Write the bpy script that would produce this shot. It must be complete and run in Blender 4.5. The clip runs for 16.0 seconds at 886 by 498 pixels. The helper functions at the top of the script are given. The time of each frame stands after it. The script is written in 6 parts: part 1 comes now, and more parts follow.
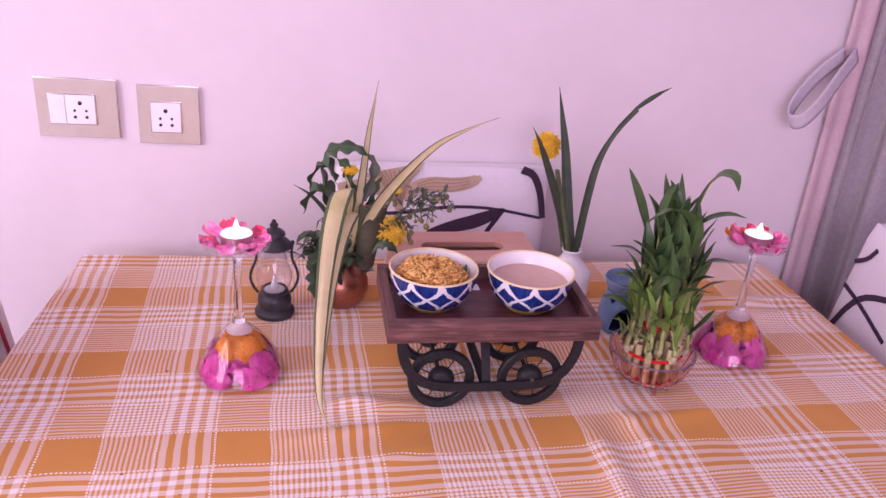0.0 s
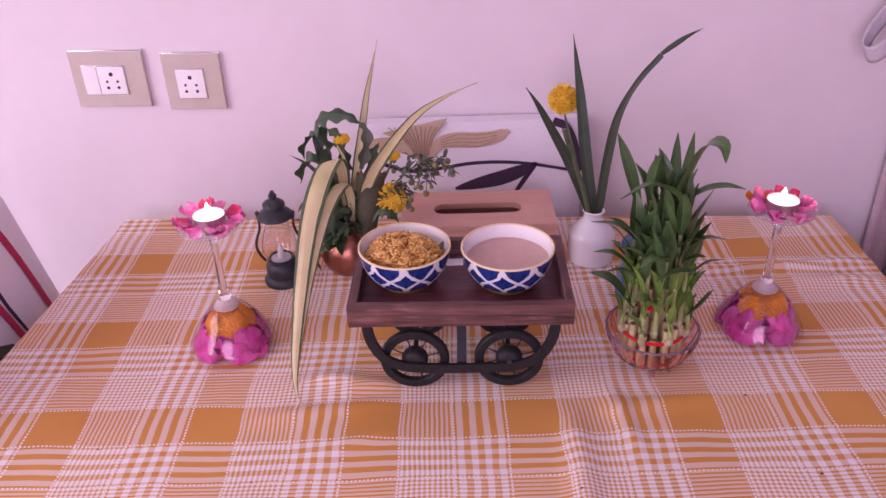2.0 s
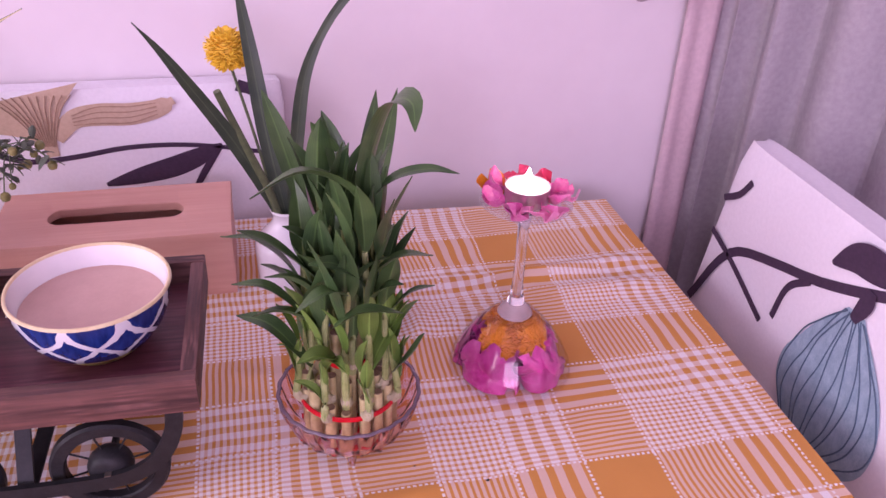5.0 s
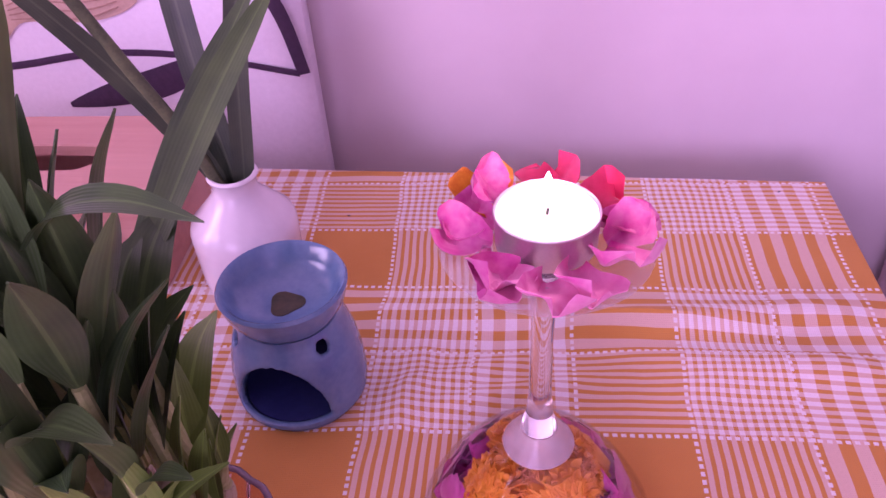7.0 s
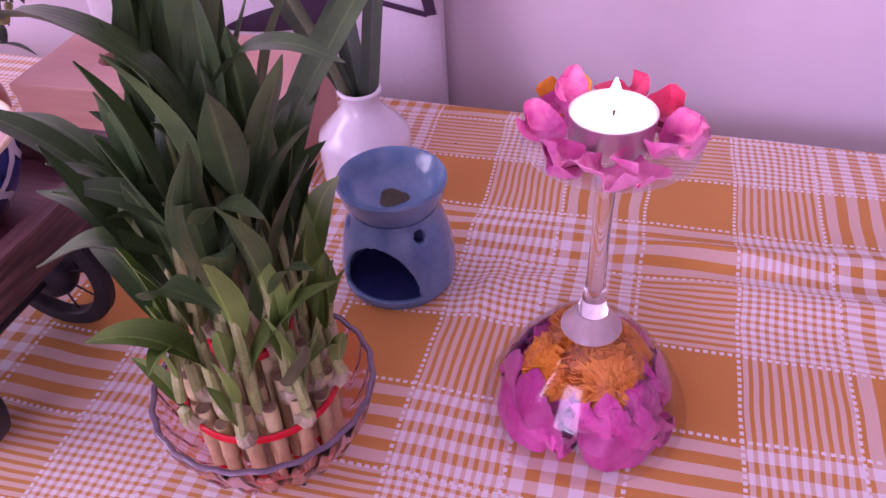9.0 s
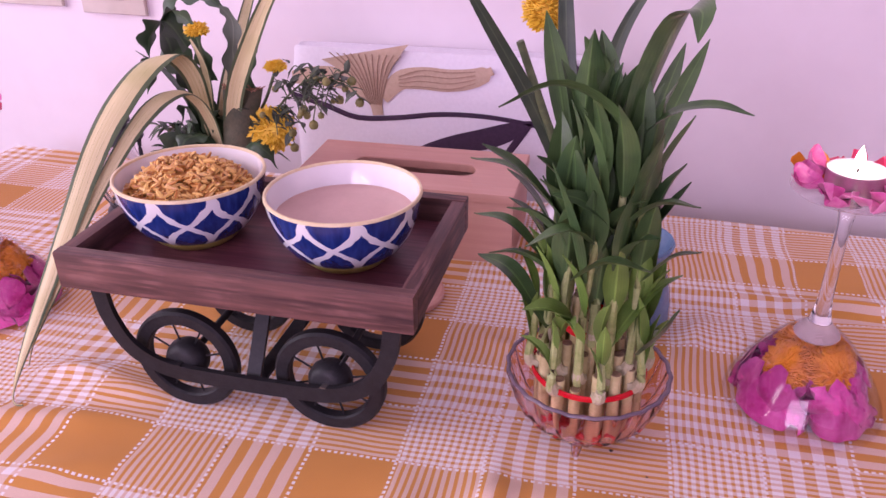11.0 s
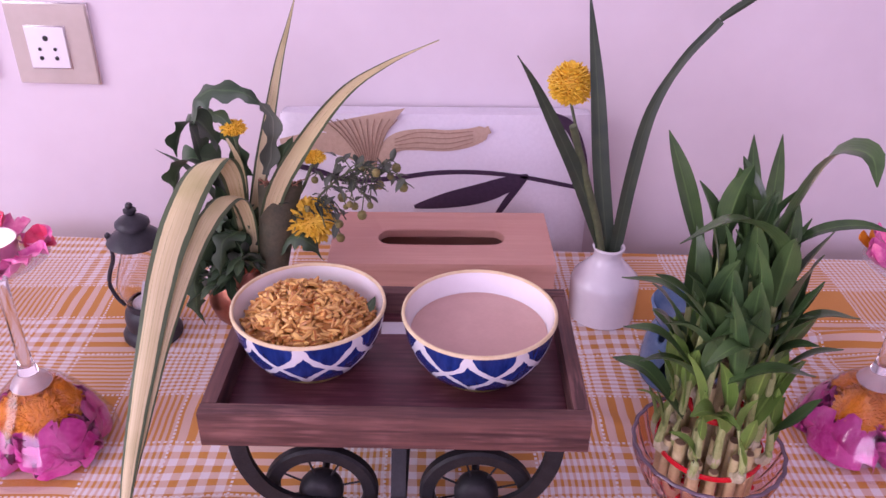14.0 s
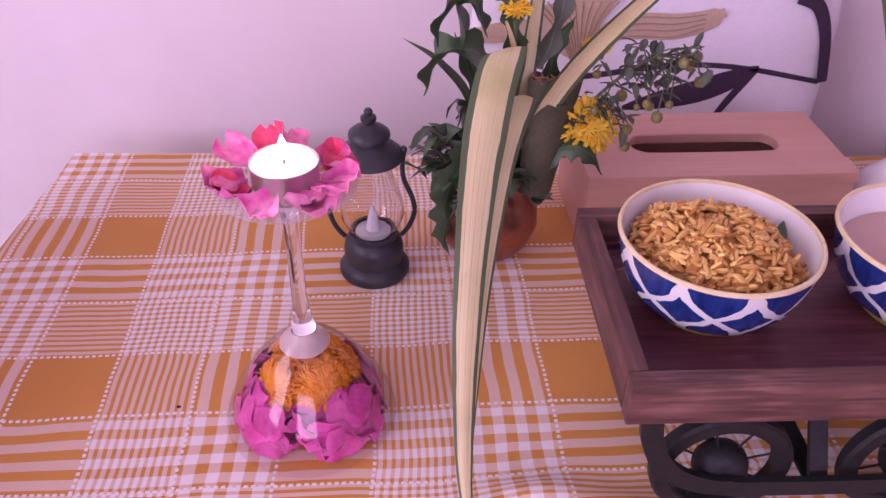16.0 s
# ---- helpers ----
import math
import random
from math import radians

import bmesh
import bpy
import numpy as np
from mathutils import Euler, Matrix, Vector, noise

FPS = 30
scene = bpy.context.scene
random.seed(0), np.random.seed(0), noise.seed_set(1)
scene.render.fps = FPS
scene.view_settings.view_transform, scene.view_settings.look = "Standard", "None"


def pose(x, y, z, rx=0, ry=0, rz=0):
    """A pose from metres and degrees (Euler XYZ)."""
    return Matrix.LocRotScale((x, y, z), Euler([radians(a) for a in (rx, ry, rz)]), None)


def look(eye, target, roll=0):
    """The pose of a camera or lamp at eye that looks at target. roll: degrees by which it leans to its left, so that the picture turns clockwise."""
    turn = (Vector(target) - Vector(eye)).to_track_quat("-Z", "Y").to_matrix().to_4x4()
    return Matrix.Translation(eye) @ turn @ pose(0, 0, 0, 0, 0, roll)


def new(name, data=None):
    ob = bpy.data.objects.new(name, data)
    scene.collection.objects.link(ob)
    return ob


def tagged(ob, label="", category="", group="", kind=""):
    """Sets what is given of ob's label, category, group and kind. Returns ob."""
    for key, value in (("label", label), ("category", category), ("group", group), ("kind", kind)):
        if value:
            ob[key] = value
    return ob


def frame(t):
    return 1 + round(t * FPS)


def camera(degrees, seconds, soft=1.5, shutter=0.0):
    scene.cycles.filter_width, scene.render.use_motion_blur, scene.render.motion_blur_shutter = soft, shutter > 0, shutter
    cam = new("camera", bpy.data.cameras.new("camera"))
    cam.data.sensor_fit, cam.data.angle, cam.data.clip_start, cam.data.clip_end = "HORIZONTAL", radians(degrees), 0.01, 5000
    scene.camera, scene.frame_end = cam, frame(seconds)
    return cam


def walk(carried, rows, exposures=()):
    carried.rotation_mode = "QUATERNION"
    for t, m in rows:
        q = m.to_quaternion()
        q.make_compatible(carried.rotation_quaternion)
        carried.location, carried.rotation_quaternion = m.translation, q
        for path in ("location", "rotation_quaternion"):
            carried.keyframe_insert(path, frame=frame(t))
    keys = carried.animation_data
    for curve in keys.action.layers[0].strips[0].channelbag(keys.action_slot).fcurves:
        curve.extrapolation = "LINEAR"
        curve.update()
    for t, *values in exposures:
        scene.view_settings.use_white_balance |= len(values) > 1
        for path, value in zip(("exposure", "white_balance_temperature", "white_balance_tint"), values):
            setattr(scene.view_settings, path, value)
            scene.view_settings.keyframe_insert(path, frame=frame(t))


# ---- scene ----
cam = camera(57.3, 16.0)
PATH = [
    (0, (-0.111, -0.738, 1.364), (0.274, 1.045, 0.543), 4.8),
    (0.5, (0.032, -0.766, 1.394), (0.319, 1.046, 0.598), 3.0),
    (1, (0.143, -0.755, 1.368), (0.256, 1.06, 0.535), 2.3),
    (1.5, (0.161, -0.751, 1.396), (0.095, 1.015, 0.461), -1.1),
    (2, (0.129, -0.686, 1.422), (0.111, 1.033, 0.401), -1.9),
    (2.5, (0.102, -0.625, 1.417), (0.324, 1.055, 0.355), 1.2),
    (3, (0.085, -0.612, 1.399), (0.383, 1.036, 0.307), 3.7),
    (3.5, (0.084, -0.62, 1.383), (0.323, 1.027, 0.274), 3.4),
    (4, (0.128, -0.585, 1.34), (0.446, 1.06, 0.248), 1.7),
    (4.5, (0.201, -0.49, 1.287), (0.705, 1.143, 0.247), 2.6),
    (4.7, (0.252, -0.44, 1.277), (0.74, 1.198, 0.239), 2.8),
    (6.8, (0.525, -0.06, 1.131), (0.366, 1.508, -0.1), -4.2),
    (7, (0.531, -0.032, 1.123), (0.358, 1.521, -0.125), -3.6),
    (7.5, (0.554, -0.005, 1.11), (0.265, 1.466, -0.213), -2.9),
    (8, (0.568, -0.03, 1.12), (0.119, 1.39, -0.216), -4.2),
    (8.2, (0.573, -0.046, 1.125), (0.088, 1.368, -0.204), -4.4),
    (10.3, (0.455, -0.275, 1.151), (0.151, 1.401, 0.102), -0.6),
    (10.5, (0.435, -0.31, 1.161), (0.09, 1.39, 0.166), -0.7),
    (11, (0.386, -0.346, 1.16), (-0.013, 1.373, 0.218), -0.4),
    (11.5, (0.308, -0.32, 1.142), (-0.044, 1.383, 0.154), -1.3),
    (12, (0.247, -0.291, 1.152), (0.056, 1.372, 0.058), -1.6),
    (12.5, (0.236, -0.324, 1.207), (0.18, 1.366, 0.14), -0.7),
    (13, (0.213, -0.319, 1.234), (0.267, 1.432, 0.269), -0.6),
    (13.5, (0.185, -0.326, 1.25), (0.25, 1.413, 0.265), 0.5),
    (14, (0.163, -0.333, 1.257), (0.191, 1.399, 0.258), 0.8),
    (14.5, (0.075, -0.337, 1.247), (0.086, 1.387, 0.234), 0.7),
    (15, (-0.027, -0.341, 1.243), (-0.035, 1.374, 0.214), 0.2),
    (15.5, (-0.054, -0.305, 1.227), (0.004, 1.38, 0.15), 0.7),
    (16, (-0.109, -0.197, 1.185), (0.014, 1.407, -0.004), 1.1),
]
EXPOSURES = [(0.0, 0.02, 6250, 53), (1.0, 0.0, 6250, 52), (2.0, -0.2, 6300, 54), (3.0, 0.02, 6250, 55), (3.5, -0.03, 6250, 54), (4.7, 0.2, 6100, 53), (6.8, 0.3, 6100, 102), (8.2, 0.2, 5950, 97), (10.3, 0.28, 5850, 52), (11.0, 0.22, 6100, 53), (11.5, 0.2, 6100, 52), (12.5, 0.16, 5850, 53), (13.5, 0.1, 5950, 49), (14.5, 0.0, 5900, 51), (15.0, -0.05, 5900, 51), (16.0, -0.15, 6100, 63)]
walk(cam, [(t, look(e, g, r)) for t, e, g, r in PATH], EXPOSURES)

# ---------- light ----------
world = bpy.data.worlds.new("world")
scene.world = world
world.use_nodes = True
_nt = world.node_tree
_sky = _nt.nodes.new("ShaderNodeTexSky")
_sky.sky_type = "NISHITA"
_sky.sun_disc = False
_sky.sun_elevation, _sky.sun_rotation = radians(50), radians(200)
_nt.links.new(_sky.outputs[0], _nt.nodes["Background"].inputs[0])
_nt.nodes["Background"].inputs[1].default_value = 0.1


def area_lamp(name, eye, target, sx, sy, watts, colour):
    d = bpy.data.lights.new(name, "AREA")
    d.shape, d.size, d.size_y, d.energy, d.color = "RECTANGLE", sx, sy, watts, colour
    ob = new(name, d)
    ob.matrix_world = look(eye, target)
    return ob


area_lamp("window_light_side", (-1.88, -0.75, 1.6), (0.2, 0.0, 0.8), 1.5, 1.2, 34, (0.97, 1.0, 0.88))
area_lamp("window_light_back", (-0.3, -2.88, 1.75), (0.1, 0.3, 0.9), 1.6, 1.2, 37, (1.0, 0.89, 1.0))

# ---------- materials ----------


class Graph:
    """A small wrapper to wire shader nodes."""

    def __init__(self, name):
        self.mat = bpy.data.materials.new(name)
        self.mat.use_nodes = True
        self.nt = self.mat.node_tree
        self.bsdf = self.nt.nodes["Principled BSDF"]

    def node(self, kind, **props):
        n = self.nt.nodes.new(kind)
        for k, v in props.items():
            if k == "operation":
                n.operation = v
            elif k == "data_type":
                n.data_type = v
            elif k == "feature":
                n.feature = v
        return n

    def put(self, socket, value):
        if hasattr(value, "is_output"):
            self.nt.links.new(value, socket)
        elif isinstance(value, tuple) and len(value) == 3 and socket.type == "RGBA":
            socket.default_value = (*value, 1)
        else:
            socket.default_value = value

    def math(self, op, a, b=0.0, c=0.0):
        n = self.node("ShaderNodeMath", operation=op)
        for s, v in zip(n.inputs, (a, b, c)):
            self.put(s, v)
        return n.outputs[0]

    def mix(self, f, a, b):
        n = self.node("ShaderNodeMix", data_type="RGBA")
        self.put(n.inputs[0], f), self.put(n.inputs[6], a), self.put(n.inputs[7], b)
        return n.outputs[2]

    def coords(self, scale=(1, 1, 1)):
        c = self.node("ShaderNodeTexCoord")
        m = self.node("ShaderNodeMapping")
        m.inputs["Scale"].default_value = scale
        self.nt.links.new(c.outputs["Object"], m.inputs[0])
        return m.outputs[0]

    def noise(self, scale, detail=4.0, vec=None, rough=0.5):
        n = self.node("ShaderNodeTexNoise")
        n.inputs["Scale"].default_value, n.inputs["Detail"].default_value, n.inputs["Roughness"].default_value = scale, detail, rough
        self.put(n.inputs["Vector"], vec or self.coords())
        return n.outputs[0]

    def ramp(self, f, lo, hi):
        n = self.node("ShaderNodeMapRange")
        self.put(n.inputs[0], f)
        n.inputs[1].default_value, n.inputs[2].default_value = lo, hi
        return n.outputs[0]

    def bump(self, height, strength=0.3, distance=0.001):
        n = self.node("ShaderNodeBump")
        n.inputs["Strength"].default_value, n.inputs["Distance"].default_value = strength, distance
        self.put(n.inputs["Height"], height)
        self.put(self.bsdf.inputs["Normal"], n.outputs[0])

    def set(self, **kw):
        for k, v in kw.items():
            self.put(self.bsdf.inputs[k.replace("_", " ")], v)
        return self.mat


def plain(name, a, b, scale=60.0, rough=0.5, bump=0.15, dist=0.0006, metal=0.0, stretch=(1, 1, 1), rand=0.0, **kw):
    """Two-tone surface with coarse and fine variation."""
    g = Graph(name)
    v = g.coords(stretch)
    n1, n2 = g.noise(scale, 3, v), g.noise(scale * 6, 3, v)
    f = g.ramp(g.math("ADD", g.math("MULTIPLY", n1, 0.65), g.math("MULTIPLY", n2, 0.35)), 0.35, 0.65)
    col = g.mix(f, a, b)
    if rand:
        r = g.node("ShaderNodeObjectInfo").outputs["Random"]
        h = g.node("ShaderNodeHueSaturation")
        g.put(h.inputs["Value"], g.math("ADD", 1 - rand, g.math("MULTIPLY", r, 2 * rand)))
        g.put(h.inputs["Color"], col)
        col = h.outputs[0]
    g.bump(n2, bump, dist)
    return g.set(Base_Color=col, Roughness=g.math("ADD", rough - 0.05, g.math("MULTIPLY", n1, 0.1)), Metallic=metal, **kw)


def cloth_material():
    """Woven check: solid, pin-striped and broad-striped bands both ways, with dashed seams."""
    g = Graph("check_cloth")
    c = g.node("ShaderNodeTexCoord")
    warp = g.node("ShaderNodeTexNoise")
    warp.inputs["Scale"].default_value = 9
    g.put(warp.inputs["Vector"], c.outputs["Object"])
    sep = g.node("ShaderNodeSeparateXYZ")
    g.put(sep.inputs[0], c.outputs["Object"])
    sepw = g.node("ShaderNodeSeparateXYZ")
    g.put(sepw.inputs[0], warp.outputs["Color"])

    def band(axis, start, period):
        p = g.math("ADD", sep.outputs[axis], g.math("MULTIPLY", g.math("SUBTRACT", sepw.outputs[axis], 0.5), 0.011))
        u = g.math("FRACT", g.math("DIVIDE", g.math("SUBTRACT", p, start), period))
        in_b = g.math("MULTIPLY", g.math("GREATER_THAN", u, 1 / 3), g.math("LESS_THAN", u, 2 / 3))
        in_c = g.math("GREATER_THAN", u, 2 / 3)
        pin = g.math("GREATER_THAN", g.math("FRACT", g.math("MULTIPLY", u, 33)), 0.45)
        broad = g.math("GREATER_THAN", g.math("FRACT", g.math("ADD", g.math("MULTIPLY", u, 12), 0.25)), 0.5)
        w = g.math("ADD", g.math("MULTIPLY", in_b, pin), g.math("MULTIPLY", in_c, broad))
        t = g.math("FRACT", g.math("MULTIPLY", u, 3))
        seam = g.math("ADD", g.math("LESS_THAN", t, 0.022), g.math("GREATER_THAN", t, 0.985))
        return w, seam, p

    wx, seam_x, px = band(0, 0.0, 0.1896)
    wy, seam_y, py = band(1, 0.010, 0.1875)
    dash_y = g.math("GREATER_THAN", g.math("FRACT", g.math("MULTIPLY", py, 210)), 0.42)
    dash_x = g.math("GREATER_THAN", g.math("FRACT", g.math("MULTIPLY", px, 210)), 0.42)
    seams = g.math("MAXIMUM", g.math("MULTIPLY", seam_x, dash_y), g.math("MULTIPLY", seam_y, dash_x))
    w = g.math("MULTIPLY", g.math("ADD", wx, wy), 0.5)
    w = g.math("MAXIMUM", w, seams)
    stain = g.noise(7, 4)
    orange = g.mix(g.ramp(stain, 0.3, 0.7), (0.59, 0.240, 0.030), (0.69, 0.300, 0.048))
    col = g.mix(w, orange, (0.86, 0.80, 0.82))
    threads = g.math("ADD", g.math("SINE", g.math("MULTIPLY", px, 5200)), g.math("SINE", g.math("MULTIPLY", py, 5200)))
    fine = g.noise(900, 2)
    g.bump(g.math("ADD", g.math("MULTIPLY", threads, 0.25), fine), 0.35, 0.0004)
    return g.set(Base_Color=g.mix(g.math("MULTIPLY", fine, 0.22), col, (0.35, 0.2, 0.12)), Roughness=0.9, Sheen_Weight=0.1)


def bowl_material():
    """Blue glaze with a hand-painted white trellis."""
    g = Graph("trellis_glaze")
    c = g.node("ShaderNodeTexCoord")
    sep = g.node("ShaderNodeSeparateXYZ")
    g.put(sep.inputs[0], c.outputs["Object"])
    wob = g.noise(70, 3, c.outputs["Object"])
    a = g.math("ARCTAN2", sep.outputs[1], sep.outputs[0])
    u = g.math("ADD", g.math("MULTIPLY", a, 9 / math.tau), g.math("MULTIPLY", g.math("SUBTRACT", wob, 0.5), 0.30))
    radial = g.math("SQRT", g.math("ADD", g.math("MULTIPLY", sep.outputs[0], sep.outputs[0]), g.math("MULTIPLY", sep.outputs[1], sep.outputs[1])))
    v = g.math("DIVIDE", g.math("SUBTRACT", g.math("ADD", sep.outputs[2], g.math("MULTIPLY", radial, 0.8)), 0.0705), 0.0520)
    v = g.math("ADD", v, g.math("MULTIPLY", g.math("SINE", g.math("MULTIPLY", v, math.tau)), 0.11))
    lines = 0.0
    for op in ("ADD", "SUBTRACT"):
        f = g.math("FRACT", g.math("ADD", g.math(op, u, v), 20.0))
        d = g.math("ABSOLUTE", g.math("SUBTRACT", f, 0.5))
        lines = g.math("MAXIMUM", lines, g.math("GREATER_THAN", d, 0.408))
    streak = g.noise(220, 3, g.coords((1, 1, 0.2)))
    blue = g.mix(g.ramp(streak, 0.3, 0.7), (0.008, 0.018, 0.11), (0.02, 0.05, 0.24))
    g.bump(lines, 0.3, 0.0006)
    return g.set(Base_Color=g.mix(lines, blue, (0.78, 0.76, 0.78)), Roughness=0.16, Coat_Weight=0.4)


def wood_material(name, dark, light, ring, rough, axis=0, coat=0.0, wear=0.6):
    g = Graph(name)
    st = [14.0, 14.0, 14.0]
    st[axis] = 0.9
    v = g.coords(tuple(st))
    grain = g.noise(ring, 6, v, 0.65)
    fine = g.noise(ring * 7, 3, v)
    worn = g.noise(26, 5)
    f = g.ramp(g.math("ADD", g.math("MULTIPLY", grain, 0.7), g.math("MULTIPLY", fine, 0.3)), 0.38, 0.62)
    col = g.mix(f, dark, light)
    scrape = g.math("MULTIPLY", g.ramp(worn, 0.46, 0.72), g.ramp(fine, 0.42, 0.62))
    col = g.mix(g.math("MULTIPLY", scrape, wear), col, tuple(min(1, 0.45 * x + 1.5 * y) for x, y in zip((0.16, 0.11, 0.11), light)))
    g.bump(g.math("ADD", grain, fine), 0.35, 0.0008)
    return g.set(Base_Color=col, Roughness=g.math("ADD", rough - 0.1, g.math("MULTIPLY", fine, 0.2)), Coat_Weight=coat)


def glass_material(name, colour, rough=0.02, ior=1.45):
    g = Graph(name)
    return g.set(Base_Color=colour, Roughness=rough, IOR=ior, Transmission_Weight=1.0)


def stripe_leaf_material():
    """Variegated strap leaf: green margins, cream middle with fine veins; x of the UV map runs across the leaf."""
    g = Graph("variegated_leaf")
    uv = g.node("ShaderNodeUVMap")
    sep = g.node("ShaderNodeSeparateXYZ")
    g.put(sep.inputs[0], uv.outputs[0])
    d = g.math("ABSOLUTE", g.math("SUBTRACT", sep.outputs[0], 0.5))
    wob = g.noise(40, 3)
    edge = g.math("ADD", 0.30, g.math("MULTIPLY", wob, 0.10))
    veins = g.noise(3.0, 3, None)
    stretch = g.node("ShaderNodeMapping")
    stretch.inputs["Scale"].default_value = (14.0, 1.2, 1.0)
    g.put(stretch.inputs[0], uv.outputs[0])
    v2 = g.ramp(g.noise(2.2, 4, stretch.outputs[0], 0.7), 0.32, 0.68)
    cream = g.mix(v2, (0.54, 0.45, 0.20), (0.74, 0.65, 0.40))
    cream = g.mix(g.math("LESS_THAN", v2, 0.12), cream, (0.10, 0.12, 0.05))
    cream = g.mix(g.ramp(g.noise(14, 4), 0.5, 0.85), cream, (0.36, 0.34, 0.12))
    green = g.mix(veins, (0.045, 0.075, 0.035), (0.10, 0.14, 0.06))
    col = g.mix(g.math("GREATER_THAN", d, edge), cream, green)
    g.bump(v2, 0.25, 0.0005)
    return g.set(Base_Color=col, Roughness=0.5)


def leaf_material(name, a, b, rough=0.38):
    g = Graph(name)
    uv = g.node("ShaderNodeUVMap")
    sep = g.node("ShaderNodeSeparateXYZ")
    g.put(sep.inputs[0], uv.outputs[0])
    vein = g.math("ADD", 0.5, g.math("MULTIPLY", g.math("SINE", g.math("MULTIPLY", sep.outputs[0], 60)), 0.5))
    mid = g.math("LESS_THAN", g.math("ABSOLUTE", g.math("SUBTRACT", sep.outputs[0], 0.5)), 0.04)
    r = g.node("ShaderNodeObjectInfo").outputs["Random"]
    f = g.math("ADD", g.math("MULTIPLY", g.ramp(g.noise(45, 4), 0.3, 0.7), 0.6), g.math("MULTIPLY", r, 0.4))
    col = g.mix(f, a, b)
    col = g.mix(g.math("MULTIPLY", vein, 0.08), col, tuple(x * 1.5 for x in b))
    col = g.mix(g.math("MULTIPLY", mid, 0.35), col, tuple(min(1, x * 2) for x in b))
    g.bump(g.math("ADD", g.math("MULTIPLY", vein, 0.4), g.noise(70, 3)), 0.22, 0.0006)
    return g.set(Base_Color=col, Roughness=rough)


M_cloth = cloth_material()
M_bowl = bowl_material()
M_darkwood = wood_material("dark_stained_wood", (0.066, 0.015, 0.026), (0.150, 0.043, 0.054), 3.2, 0.45)
M_darkwood_y = wood_material("dark_stained_wood_across", (0.066, 0.015, 0.026), (0.150, 0.043, 0.054), 3.2, 0.45, axis=1)
M_edgewood = wood_material("worn_stained_wood", (0.040, 0.014, 0.016), (0.165, 0.068, 0.058), 3.6, 0.55)
M_edgewood_y = wood_material("worn_stained_wood_across", (0.040, 0.014, 0.016), (0.165, 0.068, 0.058), 3.6, 0.55, axis=1)
M_boxwood = wood_material("pale_wood", (0.59, 0.305, 0.235), (0.65, 0.360, 0.285), 2.0, 0.45, wear=0.12)
M_wall = plain("wall_paint", (0.70, 0.62, 0.66), (0.74, 0.66, 0.70), 5, 0.75, 0.12, 0.0012)
M_ceiling = plain("ceiling_paint", (0.78, 0.76, 0.77), (0.82, 0.80, 0.81), 4, 0.85)
M_floor = plain("floor_stone", (0.45, 0.42, 0.40), (0.55, 0.52, 0.50), 8, 0.35)
M_iron = plain("black_iron", (0.012, 0.012, 0.014), (0.024, 0.023, 0.026), 120, 0.5, 0.25, Specular_IOR_Level=0.25)
M_lantern = plain("blackened_tin", (0.026, 0.026, 0.032), (0.042, 0.041, 0.050), 90, 0.42, 0.25, Specular_IOR_Level=0.35)
M_steel = plain("bolt_steel", (0.45, 0.40, 0.36), (0.6, 0.56, 0.52), 300, 0.35, 0.2, metal=1.0)
M_white_glaze = plain("white_glaze", (0.80, 0.77, 0.79), (0.84, 0.81, 0.83), 30, 0.14, 0.04, Coat_Weight=0.3)
M_rim = plain("tan_rim", (0.68, 0.53, 0.29), (0.78, 0.65, 0.42), 200, 0.3)
M_foot = plain("olive_foot", (0.34, 0.27, 0.06), (0.46, 0.38, 0.10), 160, 0.35)
M_vase = plain("white_ceramic", (0.74, 0.71, 0.74), (0.80, 0.77, 0.80), 22, 0.22, 0.08, Coat_Weight=0.3)
M_blue = plain("blue_ceramic", (0.085, 0.18, 0.33), (0.13, 0.25, 0.41), 40, 0.22, 0.15, Coat_Weight=0.4)
M_dark_blue = plain("dark_blue_interior", (0.02, 0.03, 0.12), (0.035, 0.05, 0.17), 40, 0.4)
M_copper = plain("copper", (0.32, 0.115, 0.075), (0.48, 0.21, 0.14), 25, 0.33, 0.1, metal=1.0)
M_glass = glass_material("clear_glass", (0.98, 0.97, 0.98))


def thin_glass_material(name, tint, milk=0.0, rough=0.03):
    """Thin-walled glass: see-through, with gloss that grows towards the edge and a trace of milkiness."""
    g = Graph(name)
    clear = g.node("ShaderNodeBsdfTransparent")
    clear.inputs[0].default_value = (*tint, 1)
    gloss = g.node("ShaderNodeBsdfGlossy")
    gloss.inputs["Roughness"].default_value = rough
    edge = g.node("ShaderNodeLayerWeight")
    edge.inputs["Blend"].default_value = 0.5
    share = g.math("ADD", 0.03, g.math("MULTIPLY", g.math("POWER", edge.outputs["Facing"], 4.0), 0.4))
    a = g.node("ShaderNodeMixShader")
    g.put(a.inputs[0], share), g.put(a.inputs[1], clear.outputs[0]), g.put(a.inputs[2], gloss.outputs[0])
    last = a.outputs[0]
    if milk:
        white = g.node("ShaderNodeBsdfDiffuse")
        white.inputs[0].default_value = (0.85, 0.82, 0.84, 1)
        b = g.node("ShaderNodeMixShader")
        g.put(b.inputs[0], g.math("MULTIPLY", g.noise(30, 3), milk)), g.put(b.inputs[1], last), g.put(b.inputs[2], white.outputs[0])
        last = b.outputs[0]
    g.nt.links.new(last, g.nt.nodes["Material Output"].inputs[0])
    return g.mat


